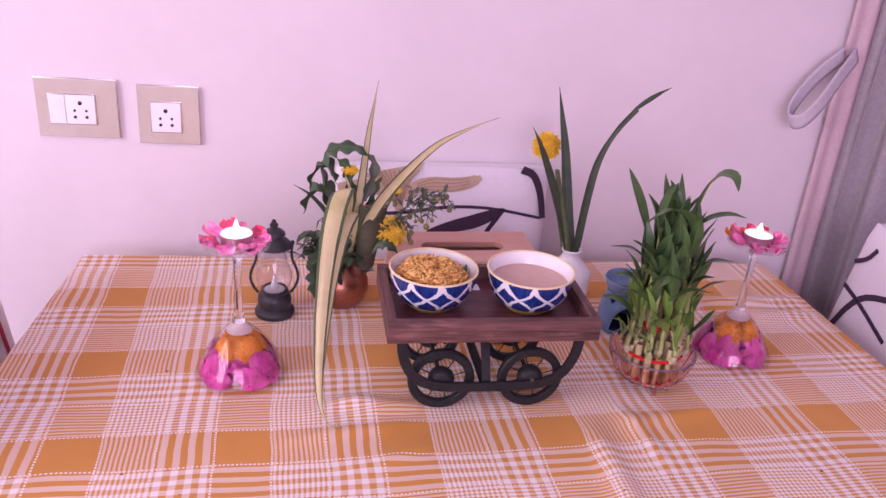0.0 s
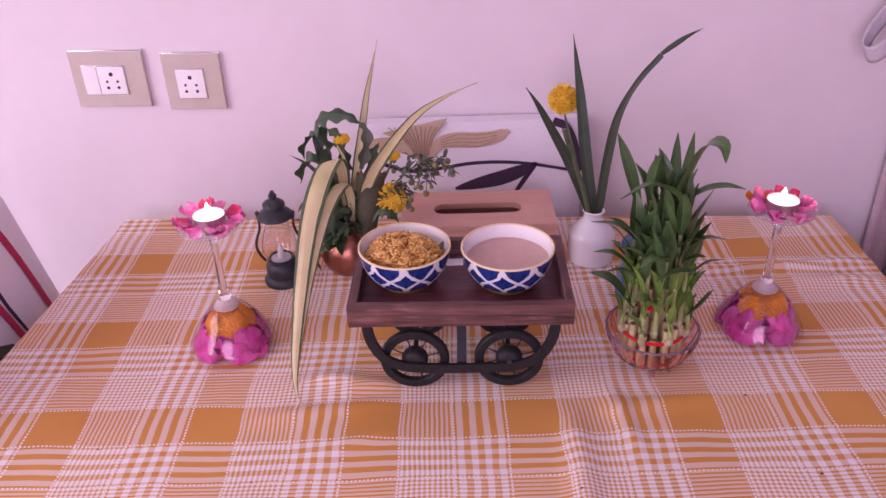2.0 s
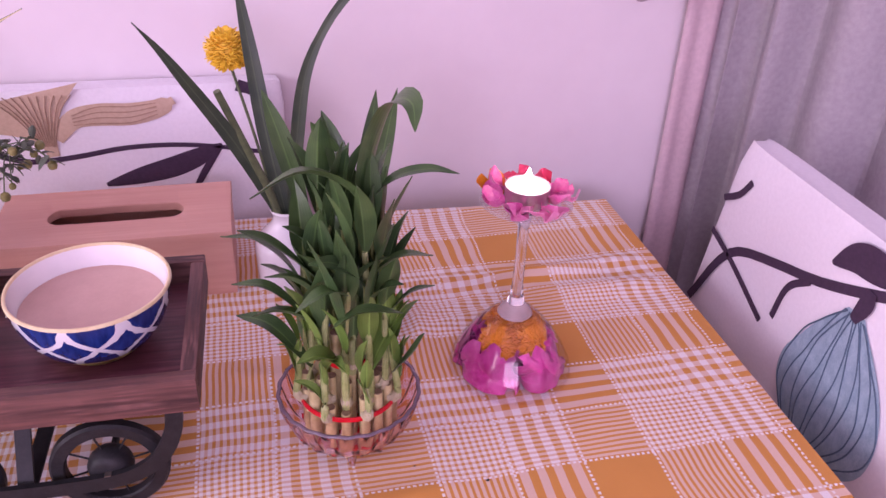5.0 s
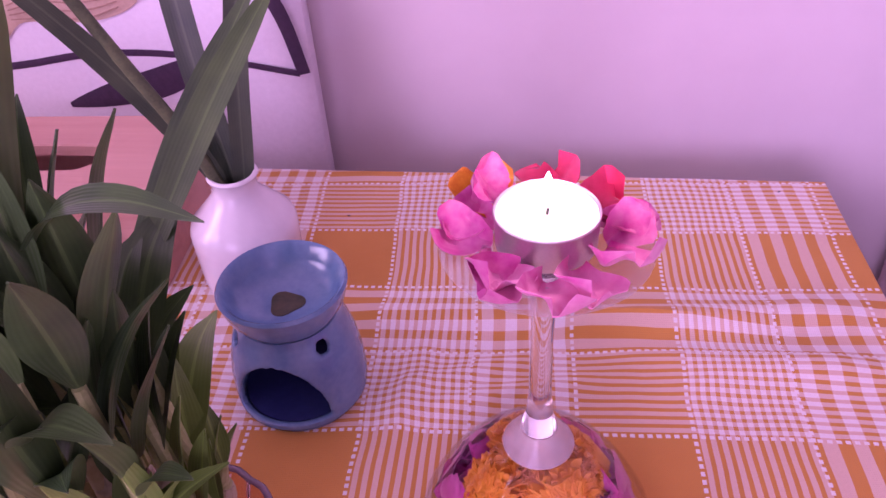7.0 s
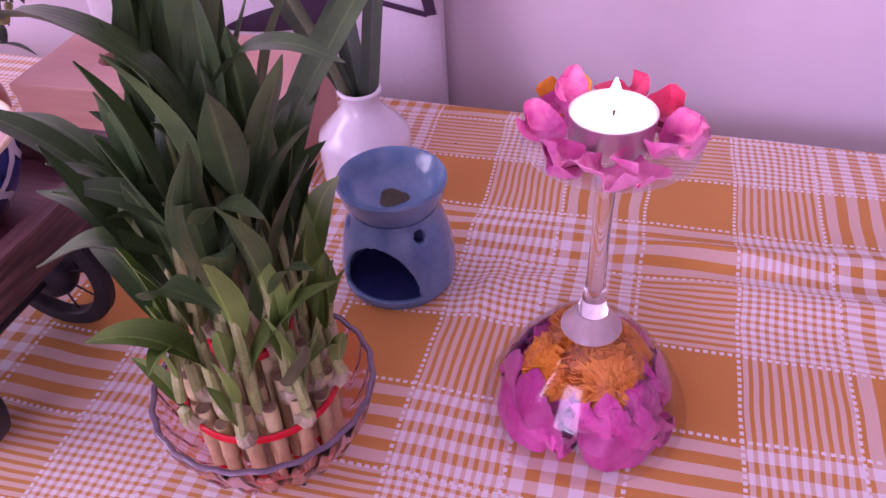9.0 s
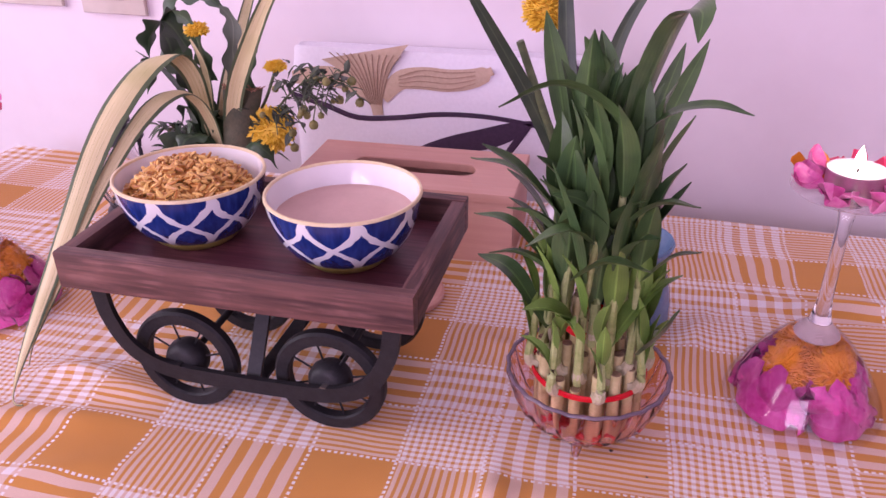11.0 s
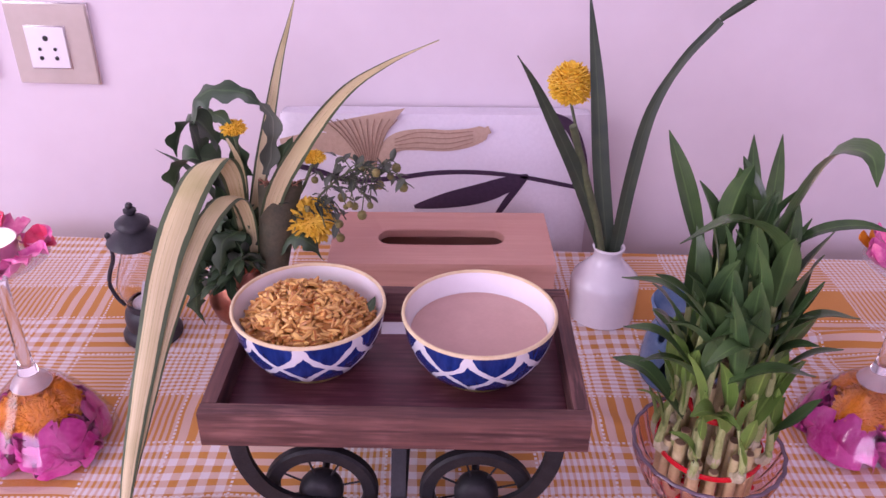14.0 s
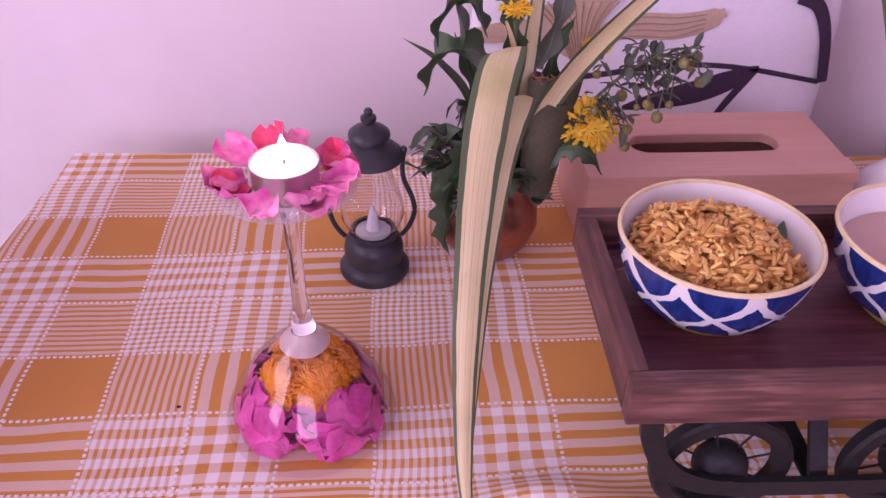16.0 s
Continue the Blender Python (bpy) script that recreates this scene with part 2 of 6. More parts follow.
M_thin = thin_glass_material("thin_glass", (0.98, 0.97, 0.98))
M_foot_glass = thin_glass_material("hazy_foot_glass", (0.96, 0.94, 0.95), 0.35)
M_pale_cap = thin_glass_material("pale_cap_glass", (0.97, 0.95, 0.96), 0.62, 0.1)
M_pinkglass = glass_material("rose_glass", (0.90, 0.66, 0.70), 0.04, 1.12)
M_dish_rim = plain("mauve_glass_rim", (0.22, 0.16, 0.22), (0.32, 0.24, 0.31), 60, 0.12, 0.1, Transmission_Weight=0.5)
M_chutney = plain("pink_brown_liquid", (0.56, 0.35, 0.30), (0.61, 0.39, 0.34), 60, 0.3, 0.06)


def rice_material():
    g = Graph("fried_rice")
    r = g.node("ShaderNodeNewGeometry").outputs["Random Per Island"]
    n = g.noise(110, 3)
    col = g.mix(g.ramp(g.math("ADD", g.math("MULTIPLY", r, 0.7), g.math("MULTIPLY", n, 0.3)), 0.2, 0.85), (0.42, 0.145, 0.025), (0.86, 0.56, 0.17))
    g.bump(g.noise(900, 2), 0.2, 0.0003)
    return g.set(Base_Color=col, Roughness=0.38)


M_rice = rice_material()
M_wax = plain("wax", (0.86, 0.85, 0.78), (0.9, 0.89, 0.84), 40, 0.4, 0.03, Subsurface_Weight=0.3, Subsurface_Radius=(0.01, 0.008, 0.006))
M_tin = plain("tin_cup", (0.70, 0.62, 0.66), (0.8, 0.72, 0.76), 200, 0.3, 0.1, metal=0.9)
M_petal = plain("rose_petal", (0.62, 0.025, 0.27), (0.88, 0.33, 0.55), 38, 0.5, 0.1, rand=0.18, Sheen_Weight=0.2)
M_rose = plain("magenta_rose", (0.52, 0.010, 0.21), (0.80, 0.12, 0.44), 60, 0.5, 0.25, rand=0.25, Sheen_Weight=0.2)
M_petal_red = plain("red_petal", (0.55, 0.02, 0.07), (0.72, 0.06, 0.16), 45, 0.5, 0.2, Sheen_Weight=0.2)
M_marigold = plain("orange_marigold", (0.75, 0.22, 0.005), (0.88, 0.36, 0.01), 150, 0.55, 0.3)
M_yellow = plain("yellow_flower", (0.80, 0.46, 0.01), (0.9, 0.62, 0.05), 150, 0.55, 0.3)
M_ivory = plain("switch_plastic", (0.82, 0.80, 0.81), (0.86, 0.84, 0.85), 20, 0.3, 0.03)
M_plate = plain("champagne_plate", (0.60, 0.53, 0.45), (0.67, 0.60, 0.52), 14, 0.2, 0.04, metal=0.2, Coat_Weight=0.5)
M_near_black = plain("near_black", (0.01, 0.01, 0.01), (0.02, 0.02, 0.02), 100, 0.6)
M_chrome = plain("silver_edge", (0.70, 0.68, 0.68), (0.78, 0.76, 0.76), 100, 0.2, 0.05, metal=1.0)
M_vari = stripe_leaf_material()
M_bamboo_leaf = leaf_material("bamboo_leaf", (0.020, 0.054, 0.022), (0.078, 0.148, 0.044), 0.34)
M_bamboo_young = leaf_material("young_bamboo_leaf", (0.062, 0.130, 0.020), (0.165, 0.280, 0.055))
M_bamboo_shoot = plain("pale_shoot", (0.22, 0.29, 0.08), (0.42, 0.46, 0.20), 80, 0.45)
M_bud = plain("bud_scale", (0.38, 0.33, 0.20), (0.58, 0.54, 0.36), 90, 0.6, 0.3)
M_cane = plain("bamboo_cane", (0.42, 0.34, 0.15), (0.58, 0.50, 0.26), 60, 0.45, 0.2, rand=0.12)
M_cane_end = plain("cut_cane", (0.16, 0.09, 0.05), (0.30, 0.2, 0.12), 200, 0.7)
M_red = plain("red_plastic", (0.55, 0.006, 0.012), (0.65, 0.015, 0.02), 50, 0.25, 0.05)
M_darkleaf = leaf_material("dark_leaf", (0.020, 0.045, 0.024), (0.060, 0.110, 0.045), 0.45)
M_strapleaf = leaf_material("strap_leaf", (0.020, 0.040, 0.026), (0.060, 0.085, 0.045), 0.45)
M_greyleaf = leaf_material("grey_leaf", (0.045, 0.060, 0.048), (0.115, 0.135, 0.095), 0.6)
M_drybrown = plain("dry_brown_sheath", (0.038, 0.042, 0.020), (0.095, 0.078, 0.040), 60, 0.7, 0.4)
M_dryred = plain("torn_fibre", (0.22, 0.09, 0.05), (0.34, 0.16, 0.09), 200, 0.8, 0.4)
M_berry = plain("green_berry", (0.16, 0.16, 0.05), (0.28, 0.24, 0.08), 150, 0.4)
M_stem = plain("green_stem", (0.06, 0.085, 0.04), (0.13, 0.16, 0.07), 90, 0.55)
M_fabric = plain("cover_fabric", (0.76, 0.72, 0.79), (0.81, 0.77, 0.84), 220, 0.9, 0.4, 0.0006)
M_print_dark = plain("plum_print", (0.040, 0.020, 0.045), (0.06, 0.03, 0.065), 200, 0.9, 0.3)
M_print_tan = plain("tan_print", (0.50, 0.36, 0.26), (0.58, 0.43, 0.32), 200, 0.9, 0.3)
M_print_line = plain("tan_line", (0.34, 0.22, 0.15), (0.42, 0.28, 0.2), 200, 0.9, 0.3)
M_print_red = plain("crimson_print", (0.42, 0.02, 0.07), (0.5, 0.03, 0.1), 200, 0.9, 0.3)
M_print_blue = plain("pale_blue_print", (0.22, 0.33, 0.42), (0.34, 0.46, 0.55), 120, 0.9, 0.3, stretch=(1, 6, 0.6))
M_print_vein = plain("blue_print_line", (0.06, 0.11, 0.17), (0.10, 0.16, 0.23), 200, 0.9, 0.3)
M_tieback = plain("tieback_fabric", (0.48, 0.42, 0.48), (0.56, 0.50, 0.56), 220, 0.9, 0.4, 0.0006)
M_curtain = plain("grey_curtain", (0.33, 0.29, 0.32), (0.40, 0.36, 0.39), 150, 0.85, 0.4, 0.0006)
# Lighter than M_curtain: the light on the curtain's edge is in the colour.
M_curtain_lit_edge = plain("pink_lit_edge", (0.52, 0.38, 0.42), (0.60, 0.44, 0.48), 150, 0.85, 0.4, 0.0006)
M_tablewood = wood_material("table_wood", (0.10, 0.05, 0.03), (0.2, 0.1, 0.06), 3, 0.4)
M_white_led = plain("led_flame_plastic", (0.75, 0.74, 0.78), (0.82, 0.81, 0.85), 50, 0.3)


def flame_material():
    g = Graph("candle_flame")
    return g.set(Base_Color=(1.0, 0.85, 0.6), Emission_Color=(1.0, 0.86, 0.62), Emission_Strength=20.0)


M_flame = flame_material()
M_cardw = plain("white_card", (0.78, 0.76, 0.78), (0.82, 0.8, 0.82), 60, 0.6)

# ---------- mesh helpers ----------


def mesh_of(bm, name, smooth=True):
    me = bpy.data.meshes.new(name)
    bm.normal_update()
    bm.to_mesh(me)
    bm.free()
    if smooth:
        me.polygons.foreach_set("use_smooth", [True] * len(me.polygons))
        try:
            me.set_sharp_from_angle(angle=radians(38))
        except AttributeError:
            pass
    return me


def thing(name, at, label, category, group="", turn=0.0):
    ob = new(name)
    ob.empty_display_size = 0.02
    ob.matrix_world = pose(*at, 0, 0, turn)
    return tagged(ob, label, category, group)


def part(name, bm, material, parent=None, label="", smooth=True):
    ob = new(name, mesh_of(bm, name, smooth))
    ob.data.materials.append(material)
    if parent is not None:
        ob.parent = parent
    if label:
        tagged(ob, label)
    return ob


def single(name, bm, material, at, label, category, group="", turn=0.0):
    ob = part(name, bm, material)
    ob.matrix_world = pose(*at, 0, 0, turn)
    return tagged(ob, label, category, group)


def fixed(name, bm, material, label, category, smooth=False):
    ob = part(name, bm, material, smooth=smooth)
    return tagged(ob, label, category, kind="structure")


def block(bm, lo, hi, bevel=0.0, seg=2):
    r = bmesh.ops.create_cube(bm, size=1.0)
    lo, hi = Vector(lo), Vector(hi)
    for v in r["verts"]:
        v.co = Vector(((lo.x + hi.x) / 2 + v.co.x * (hi.x - lo.x), (lo.y + hi.y) / 2 + v.co.y * (hi.y - lo.y), (lo.z + hi.z) / 2 + v.co.z * (hi.z - lo.z)))
    if bevel:
        es = list({e for v in r["verts"] for e in v.link_edges})
        bmesh.ops.bevel(bm, geom=es, offset=bevel, segments=seg, profile=0.7, affect="EDGES")
    return bm


def lathe(bm, profile, seg=40, wobble=None, centre=(0, 0, 0)):
    """Spin (radius, height) pairs round z; a radius of 0 closes the end."""
    c = Vector(centre)
    rings = []
    for i, (r, z) in enumerate(profile):
        if r <= 1e-6:
            rings.append([bm.verts.new(c + Vector((0, 0, z)))])
        else:
            ring = []
            for k in range(seg):
                a = math.tau * k / seg
                rr = r * (wobble(a, i) if wobble else 1)
                ring.append(bm.verts.new(c + Vector((rr * math.cos(a), rr * math.sin(a), z))))
            rings.append(ring)
    for p, q in zip(rings, rings[1:]):
        for k in range(seg):
            j = (k + 1) % seg
            if len(p) == 1 and len(q) == 1:
                continue
            if len(p) == 1:
                bm.faces.new((p[0], q[j], q[k]))
            elif len(q) == 1:
                bm.faces.new((p[k], p[j], q[0]))
            else:
                bm.faces.new((p[k], p[j], q[j], q[k]))
    bmesh.ops.recalc_face_normals(bm, faces=bm.faces)
    return bm


def spline(points, n):
    """A smooth polyline through the points."""
    P = [Vector(p) for p in points]
    P = [P[0] * 2 - P[1]] + P + [P[-1] * 2 - P[-2]]
    out = []
    m = len(P) - 3
    for i in range(n + 1):
        s = i / n * m
        k = min(int(s), m - 1)
        t = s - k
        a, b, c, d = P[k:k + 4]
        out.append(0.5 * ((2 * b) + (c - a) * t + (2 * a - 5 * b + 4 * c - d) * t * t + (3 * b - a - 3 * c + d) * t ** 3))
    return out


def tube(bm, points, radius, seg=8, n=0, cap=True):
    """A round bar along points; radius: a number or a function of 0..1."""
    P = spline(points, n) if n else [Vector(p) for p in points]
    rings, up = [], Vector((0, 0, 1))
    for i, p in enumerate(P):
        d = (P[min(i + 1, len(P) - 1)] - P[max(i - 1, 0)]).normalized()
        s = d.cross(up)
        if s.length < 0.05:
            s = d.cross(Vector((0.3, 1, 0)))
        s.normalize()
        u = s.cross(d).normalized()
        r = radius(i / (len(P) - 1)) if callable(radius) else radius
        rings.append([bm.verts.new(p + (s * math.cos(math.tau * k / seg) + u * math.sin(math.tau * k / seg)) * r) for k in range(seg)])
    for a, b in zip(rings, rings[1:]):
        for k in range(seg):
            bm.faces.new((a[k], a[(k + 1) % seg], b[(k + 1) % seg], b[k]))
    if cap:
        bm.faces.new(rings[0][::-1])
        bm.faces.new(rings[-1])
    return bm


def blade(bm, points, width, side, n=14, fold=0.25, thick=0.0007, twist=0.0):
    """A leaf along points: width is a function of 0..1, side the direction across it; folded along its midrib, with thickness and UVs across and along."""
    P = spline(points, n)
    uv = bm.loops.layers.uv.verify()
    rows = []
    for i, p in enumerate(P):
        t = i / n
        d = (P[min(i + 1, n)] - P[max(i - 1, 0)]).normalized()
        s = Vector(side) - d * d.dot(Vector(side))
        s = s.normalized() if s.length > 1e-4 else d.orthogonal().normalized()
        if twist:
            s = Matrix.Rotation(twist * t, 3, d) @ s
        u = s.cross(d).normalized()
        w = max(width(t), 0.0002) / 2
        top = [p - s * w + u * fold * w, p - s * w * 0.5 + u * fold * w * 0.4 + u * thick, p + u * thick, p + s * w * 0.5 + u * fold * w * 0.4 + u * thick, p + s * w + u * fold * w]
        low = [p + s * w * 0.5 + u * fold * w * 0.4 - u * thick, p - u * thick, p - s * w * 0.5 + u * fold * w * 0.4 - u * thick]
        rows.append(([bm.verts.new(q) for q in top + low], t))
    across = [0, 0.25, 0.5, 0.75, 1, 0.75, 0.5, 0.25]
    for (a, t0), (b, t1) in zip(rows, rows[1:]):
        for k in range(8):
            j = (k + 1) % 8
            f = bm.faces.new((a[k], a[j], b[j], b[k]))
            for loop, (x, y) in zip(f.loops, ((across[k], t0), (across[j], t0), (across[j], t1), (across[k], t1))):
                loop[uv].uv = (x, y)
    bm.faces.new(rows[0][0][::-1])
    bm.faces.new(rows[-1][0])
    return bm


def lance(w, base=0.35, peak=0.4):
    """Width along a lance-shaped leaf."""
    def f(t):
        if t < peak:
            return w * (base + (1 - base) * math.sin(t / peak * math.pi / 2))
        return w * max(0.02, math.cos((t - peak) / (1 - peak) * math.pi / 2)) ** 0.85
    return f


TOP = 0.755  # the cloth's surface

# ---------- room ----------
WALL_SLOPE = -0.054


def wall_y(x):
    """Front face of the wall behind the table, which stands slightly askew."""
    return 0.6562 + WALL_SLOPE * (x + 0.33)


def slab(name, lo, hi, material, label, category):
    return fixed(name, block(bmesh.new(), lo, hi), material, label, category)


slab("floor", (-2.0, -3.0, -0.1), (1.6, 0.76, 0.0), M_floor, "pale polished stone floor", "floor")
slab("ceiling", (-2.12, -3.12, 2.75), (1.72, 0.88, 2.87), M_ceiling, "plain white painted ceiling", "ceiling")
def north_wall():
    bm = block(bmesh.new(), (-2.12, 0, -0.1), (1.72, 0.12, 2.75))
    for v in bm.verts:
        v.co.y += wall_y(v.co.x)
    return fixed("wall_north", bm, M_wall, "pale pink painted plaster wall", "wall")


north_wall()
slab("wall_east", (1.6, -3.12, -0.1), (1.72, 0.545, 2.75), M_wall, "pale pink painted plaster wall", "wall")


def holed_wall(name, lo, hi, axis, a0, a1, z0, z1):
    """A wall with one window opening from a0 to a1 along its length and z0 to z1."""
    bm = bmesh.new()
    o = 1 - axis
    for s0, s1, b0, b1 in ((lo[o], a0, lo[2], hi[2]), (a1, hi[o], lo[2], hi[2]), (a0, a1, lo[2], z0), (a0, a1, z1, hi[2])):
        l, h = [0, 0, b0], [0, 0, b1]
        l[axis], h[axis], l[o], h[o] = lo[axis], hi[axis], s0, s1
        block(bm, l, h)
    return fixed(name, bm, M_wall, "pale pink painted plaster wall", "wall")


holed_wall("wall_west", (-2.12, -3.12, -0.1), (-2.0, 0.744, 2.75), 0, -1.5, 0.0, 1.0, 2.2)
holed_wall("wall_south", (-2.0, -3.12, -0.1), (1.6, -3.0, 2.75), 1, -1.1, 0.5, 1.15, 2.35)

# ---------- table and cloth ----------


def far_edge(x):
    return 0.569 - 0.047 * (x + 0.437)


def left_edge(y):
    return -0.437 - 0.10 * (0.567 - y)


RIGHT, NEAR = 0.772, -0.45


def build_table():
    t = thing("dining_table", (0.16, 0.04, 0.0), "wooden dining table under a checked cloth", "table")
    bm = bmesh.new()
    c = [(left_edge(0.53) + 0.006, far_edge(-0.4) - 0.006), (RIGHT - 0.006, far_edge(0.77) - 0.006), (RIGHT - 0.006, NEAR + 0.006), (left_edge(NEAR) + 0.006, NEAR + 0.006)]
    lo = [bm.verts.new((x - 0.16, y - 0.04, 0.715)) for x, y in c]
    hi = [bm.verts.new((x - 0.16, y - 0.04, 0.7515)) for x, y in c]
    bm.faces.new(lo), bm.faces.new(hi[::-1])
    for k in range(4):
        bm.faces.new((lo[k], hi[k], hi[(k + 1) % 4], lo[(k + 1) % 4]))
    bmesh.ops.recalc_face_normals(bm, faces=bm.faces)
    part("tabletop", bm, M_tablewood, t, smooth=False)
    for x in (-0.45, 0.52):
        for y in (-0.40, 0.38):
            part("leg", block(bmesh.new(), (x - 0.03, y - 0.03, 0), (x + 0.03, y + 0.03, 0.7145), 0.004), M_tablewood, t)


build_table()


def ridge(x, y, x0, y0, dx, dy, length, width, height):
    """Height of a soft fold that runs from (x0, y0) along (dx, dy)."""
    l = math.hypot(dx, dy)
    dx, dy = dx / l, dy / l
    a = (x - x0) * dx + (y - y0) * dy
    b = (x - x0) * dy - (y - y0) * dx
    if a < -0.03 or a > length + 0.03:
        return 0.0
    f = min(1.0, (a + 0.03) / 0.06) * min(1.0, (length + 0.03 - a) / 0.06)
    return height * f * math.exp(-(b / width) ** 2)


def cloth_height(x, y):
    h = 0.0007 * noise.noise((x * 9, y * 9, 0.3)) + 0.0004 * noise.noise((x * 26, y * 26, 4.0))
    h += ridge(x, y, 0.262, -0.20, 0.03, 1, 0.24, 0.016, 0.0085)
    h += ridge(x, y, 0.335, -0.02, -0.14, 1, 0.10, 0.010, 0.006)
    h += ridge(x, y, 0.43, 0.36, 1, -0.05, 0.26, 0.010, 0.005)
    h += ridge(x, y, 0.46, 0.27, 1, 0.25, 0.12, 0.009, 0.007)
    h += ridge(x, y, -0.06, 0.105, 1, 0.35, 0.06, 0.012, 0.007)
    h += ridge(x, y, -0.10, 0.05, 1, 0.15, 0.14, 0.010, 0.005)
    h += ridge(x, y, 0.62, 0.30, 1, 0.1, 0.12, 0.012, 0.005)
    h += ridge(x, y, 0.28, 0.24, 0.6, -0.2, 0.06, 0.009, 0.005)
    h += ridge(x, y, -0.02, -0.01, 1, 0.5, 0.08, 0.012, 0.004)
    h += ridge(x, y, 0.46, 0.24, 0.2, 1, 0.08, 0.009, 0.005)
    h += ridge(x, y, -0.045, 0.118, 1, -0.15, 0.10, 0.011, 0.007)
    h += ridge(x, y, -0.035, 0.088, 1, 0.20, 0.07, 0.009, 0.005)
    h += ridge(x, y, 0.58, 0.352, 1, 0.08, 0.17, 0.011, 0.007)
    h += ridge(x, y, 0.60, 0.322, 1, -0.04, 0.15, 0.009, 0.005)
    h += ridge(x, y, 0.455, 0.285, 1, 0.35, 0.09, 0.010, 0.006)
    h += ridge(x, y, 0.30, 0.05, 1, 0.12, 0.16, 0.014, 0.004)
    return TOP + h


def build_cloth():
    nx, ny, drop = 150, 128, 9
    bm = bmesh.new()
    rows = []
    for j in range(ny + 1 + 2 * drop):
        row = []
        jj = min(max(j - drop, 0), ny)
        over_y = (j - drop - jj) * 0.024
        for i in range(nx + 1 + 2 * drop):
            ii = min(max(i - drop, 0), nx)
            over_x = (i - drop - ii) * 0.024
            v = jj / ny
            y = NEAR + (0.56 - NEAR) * v
            x = left_edge(y) + (RIGHT - left_edge(y)) * ii / nx
            y = NEAR + (far_edge(x) - NEAR) * v
            fall = max(abs(over_x), abs(over_y))
            z = cloth_height(x, y) if fall == 0 else TOP
            if fall:
                s = fall + 0.0
                wave = 0.006 * math.sin((x if abs(over_y) >= abs(over_x) else y) * 30) * min(1, s / 0.1)
                out = 0.004 + wave + 0.006
                x += math.copysign(out, over_x) if over_x else 0
                y += math.copysign(out, over_y) if over_y else 0
                z = TOP - 0.002 - s
            row.append(bm.verts.new((x, y, z)))
        rows.append(row)
    for a, b in zip(rows, rows[1:]):
        for k in range(len(a) - 1):
            bm.faces.new((a[k], a[k + 1], b[k + 1], b[k]))
    ob = part("tablecloth", bm, M_cloth)
    m = ob.modifiers.new("thickness", "SOLIDIFY")
    m.thickness, m.offset = 0.0016, -1
    tagged(ob, "orange and white woven check tablecloth with dashed seams", "tablecloth")


build_cloth()

# ---------- toy cart ----------


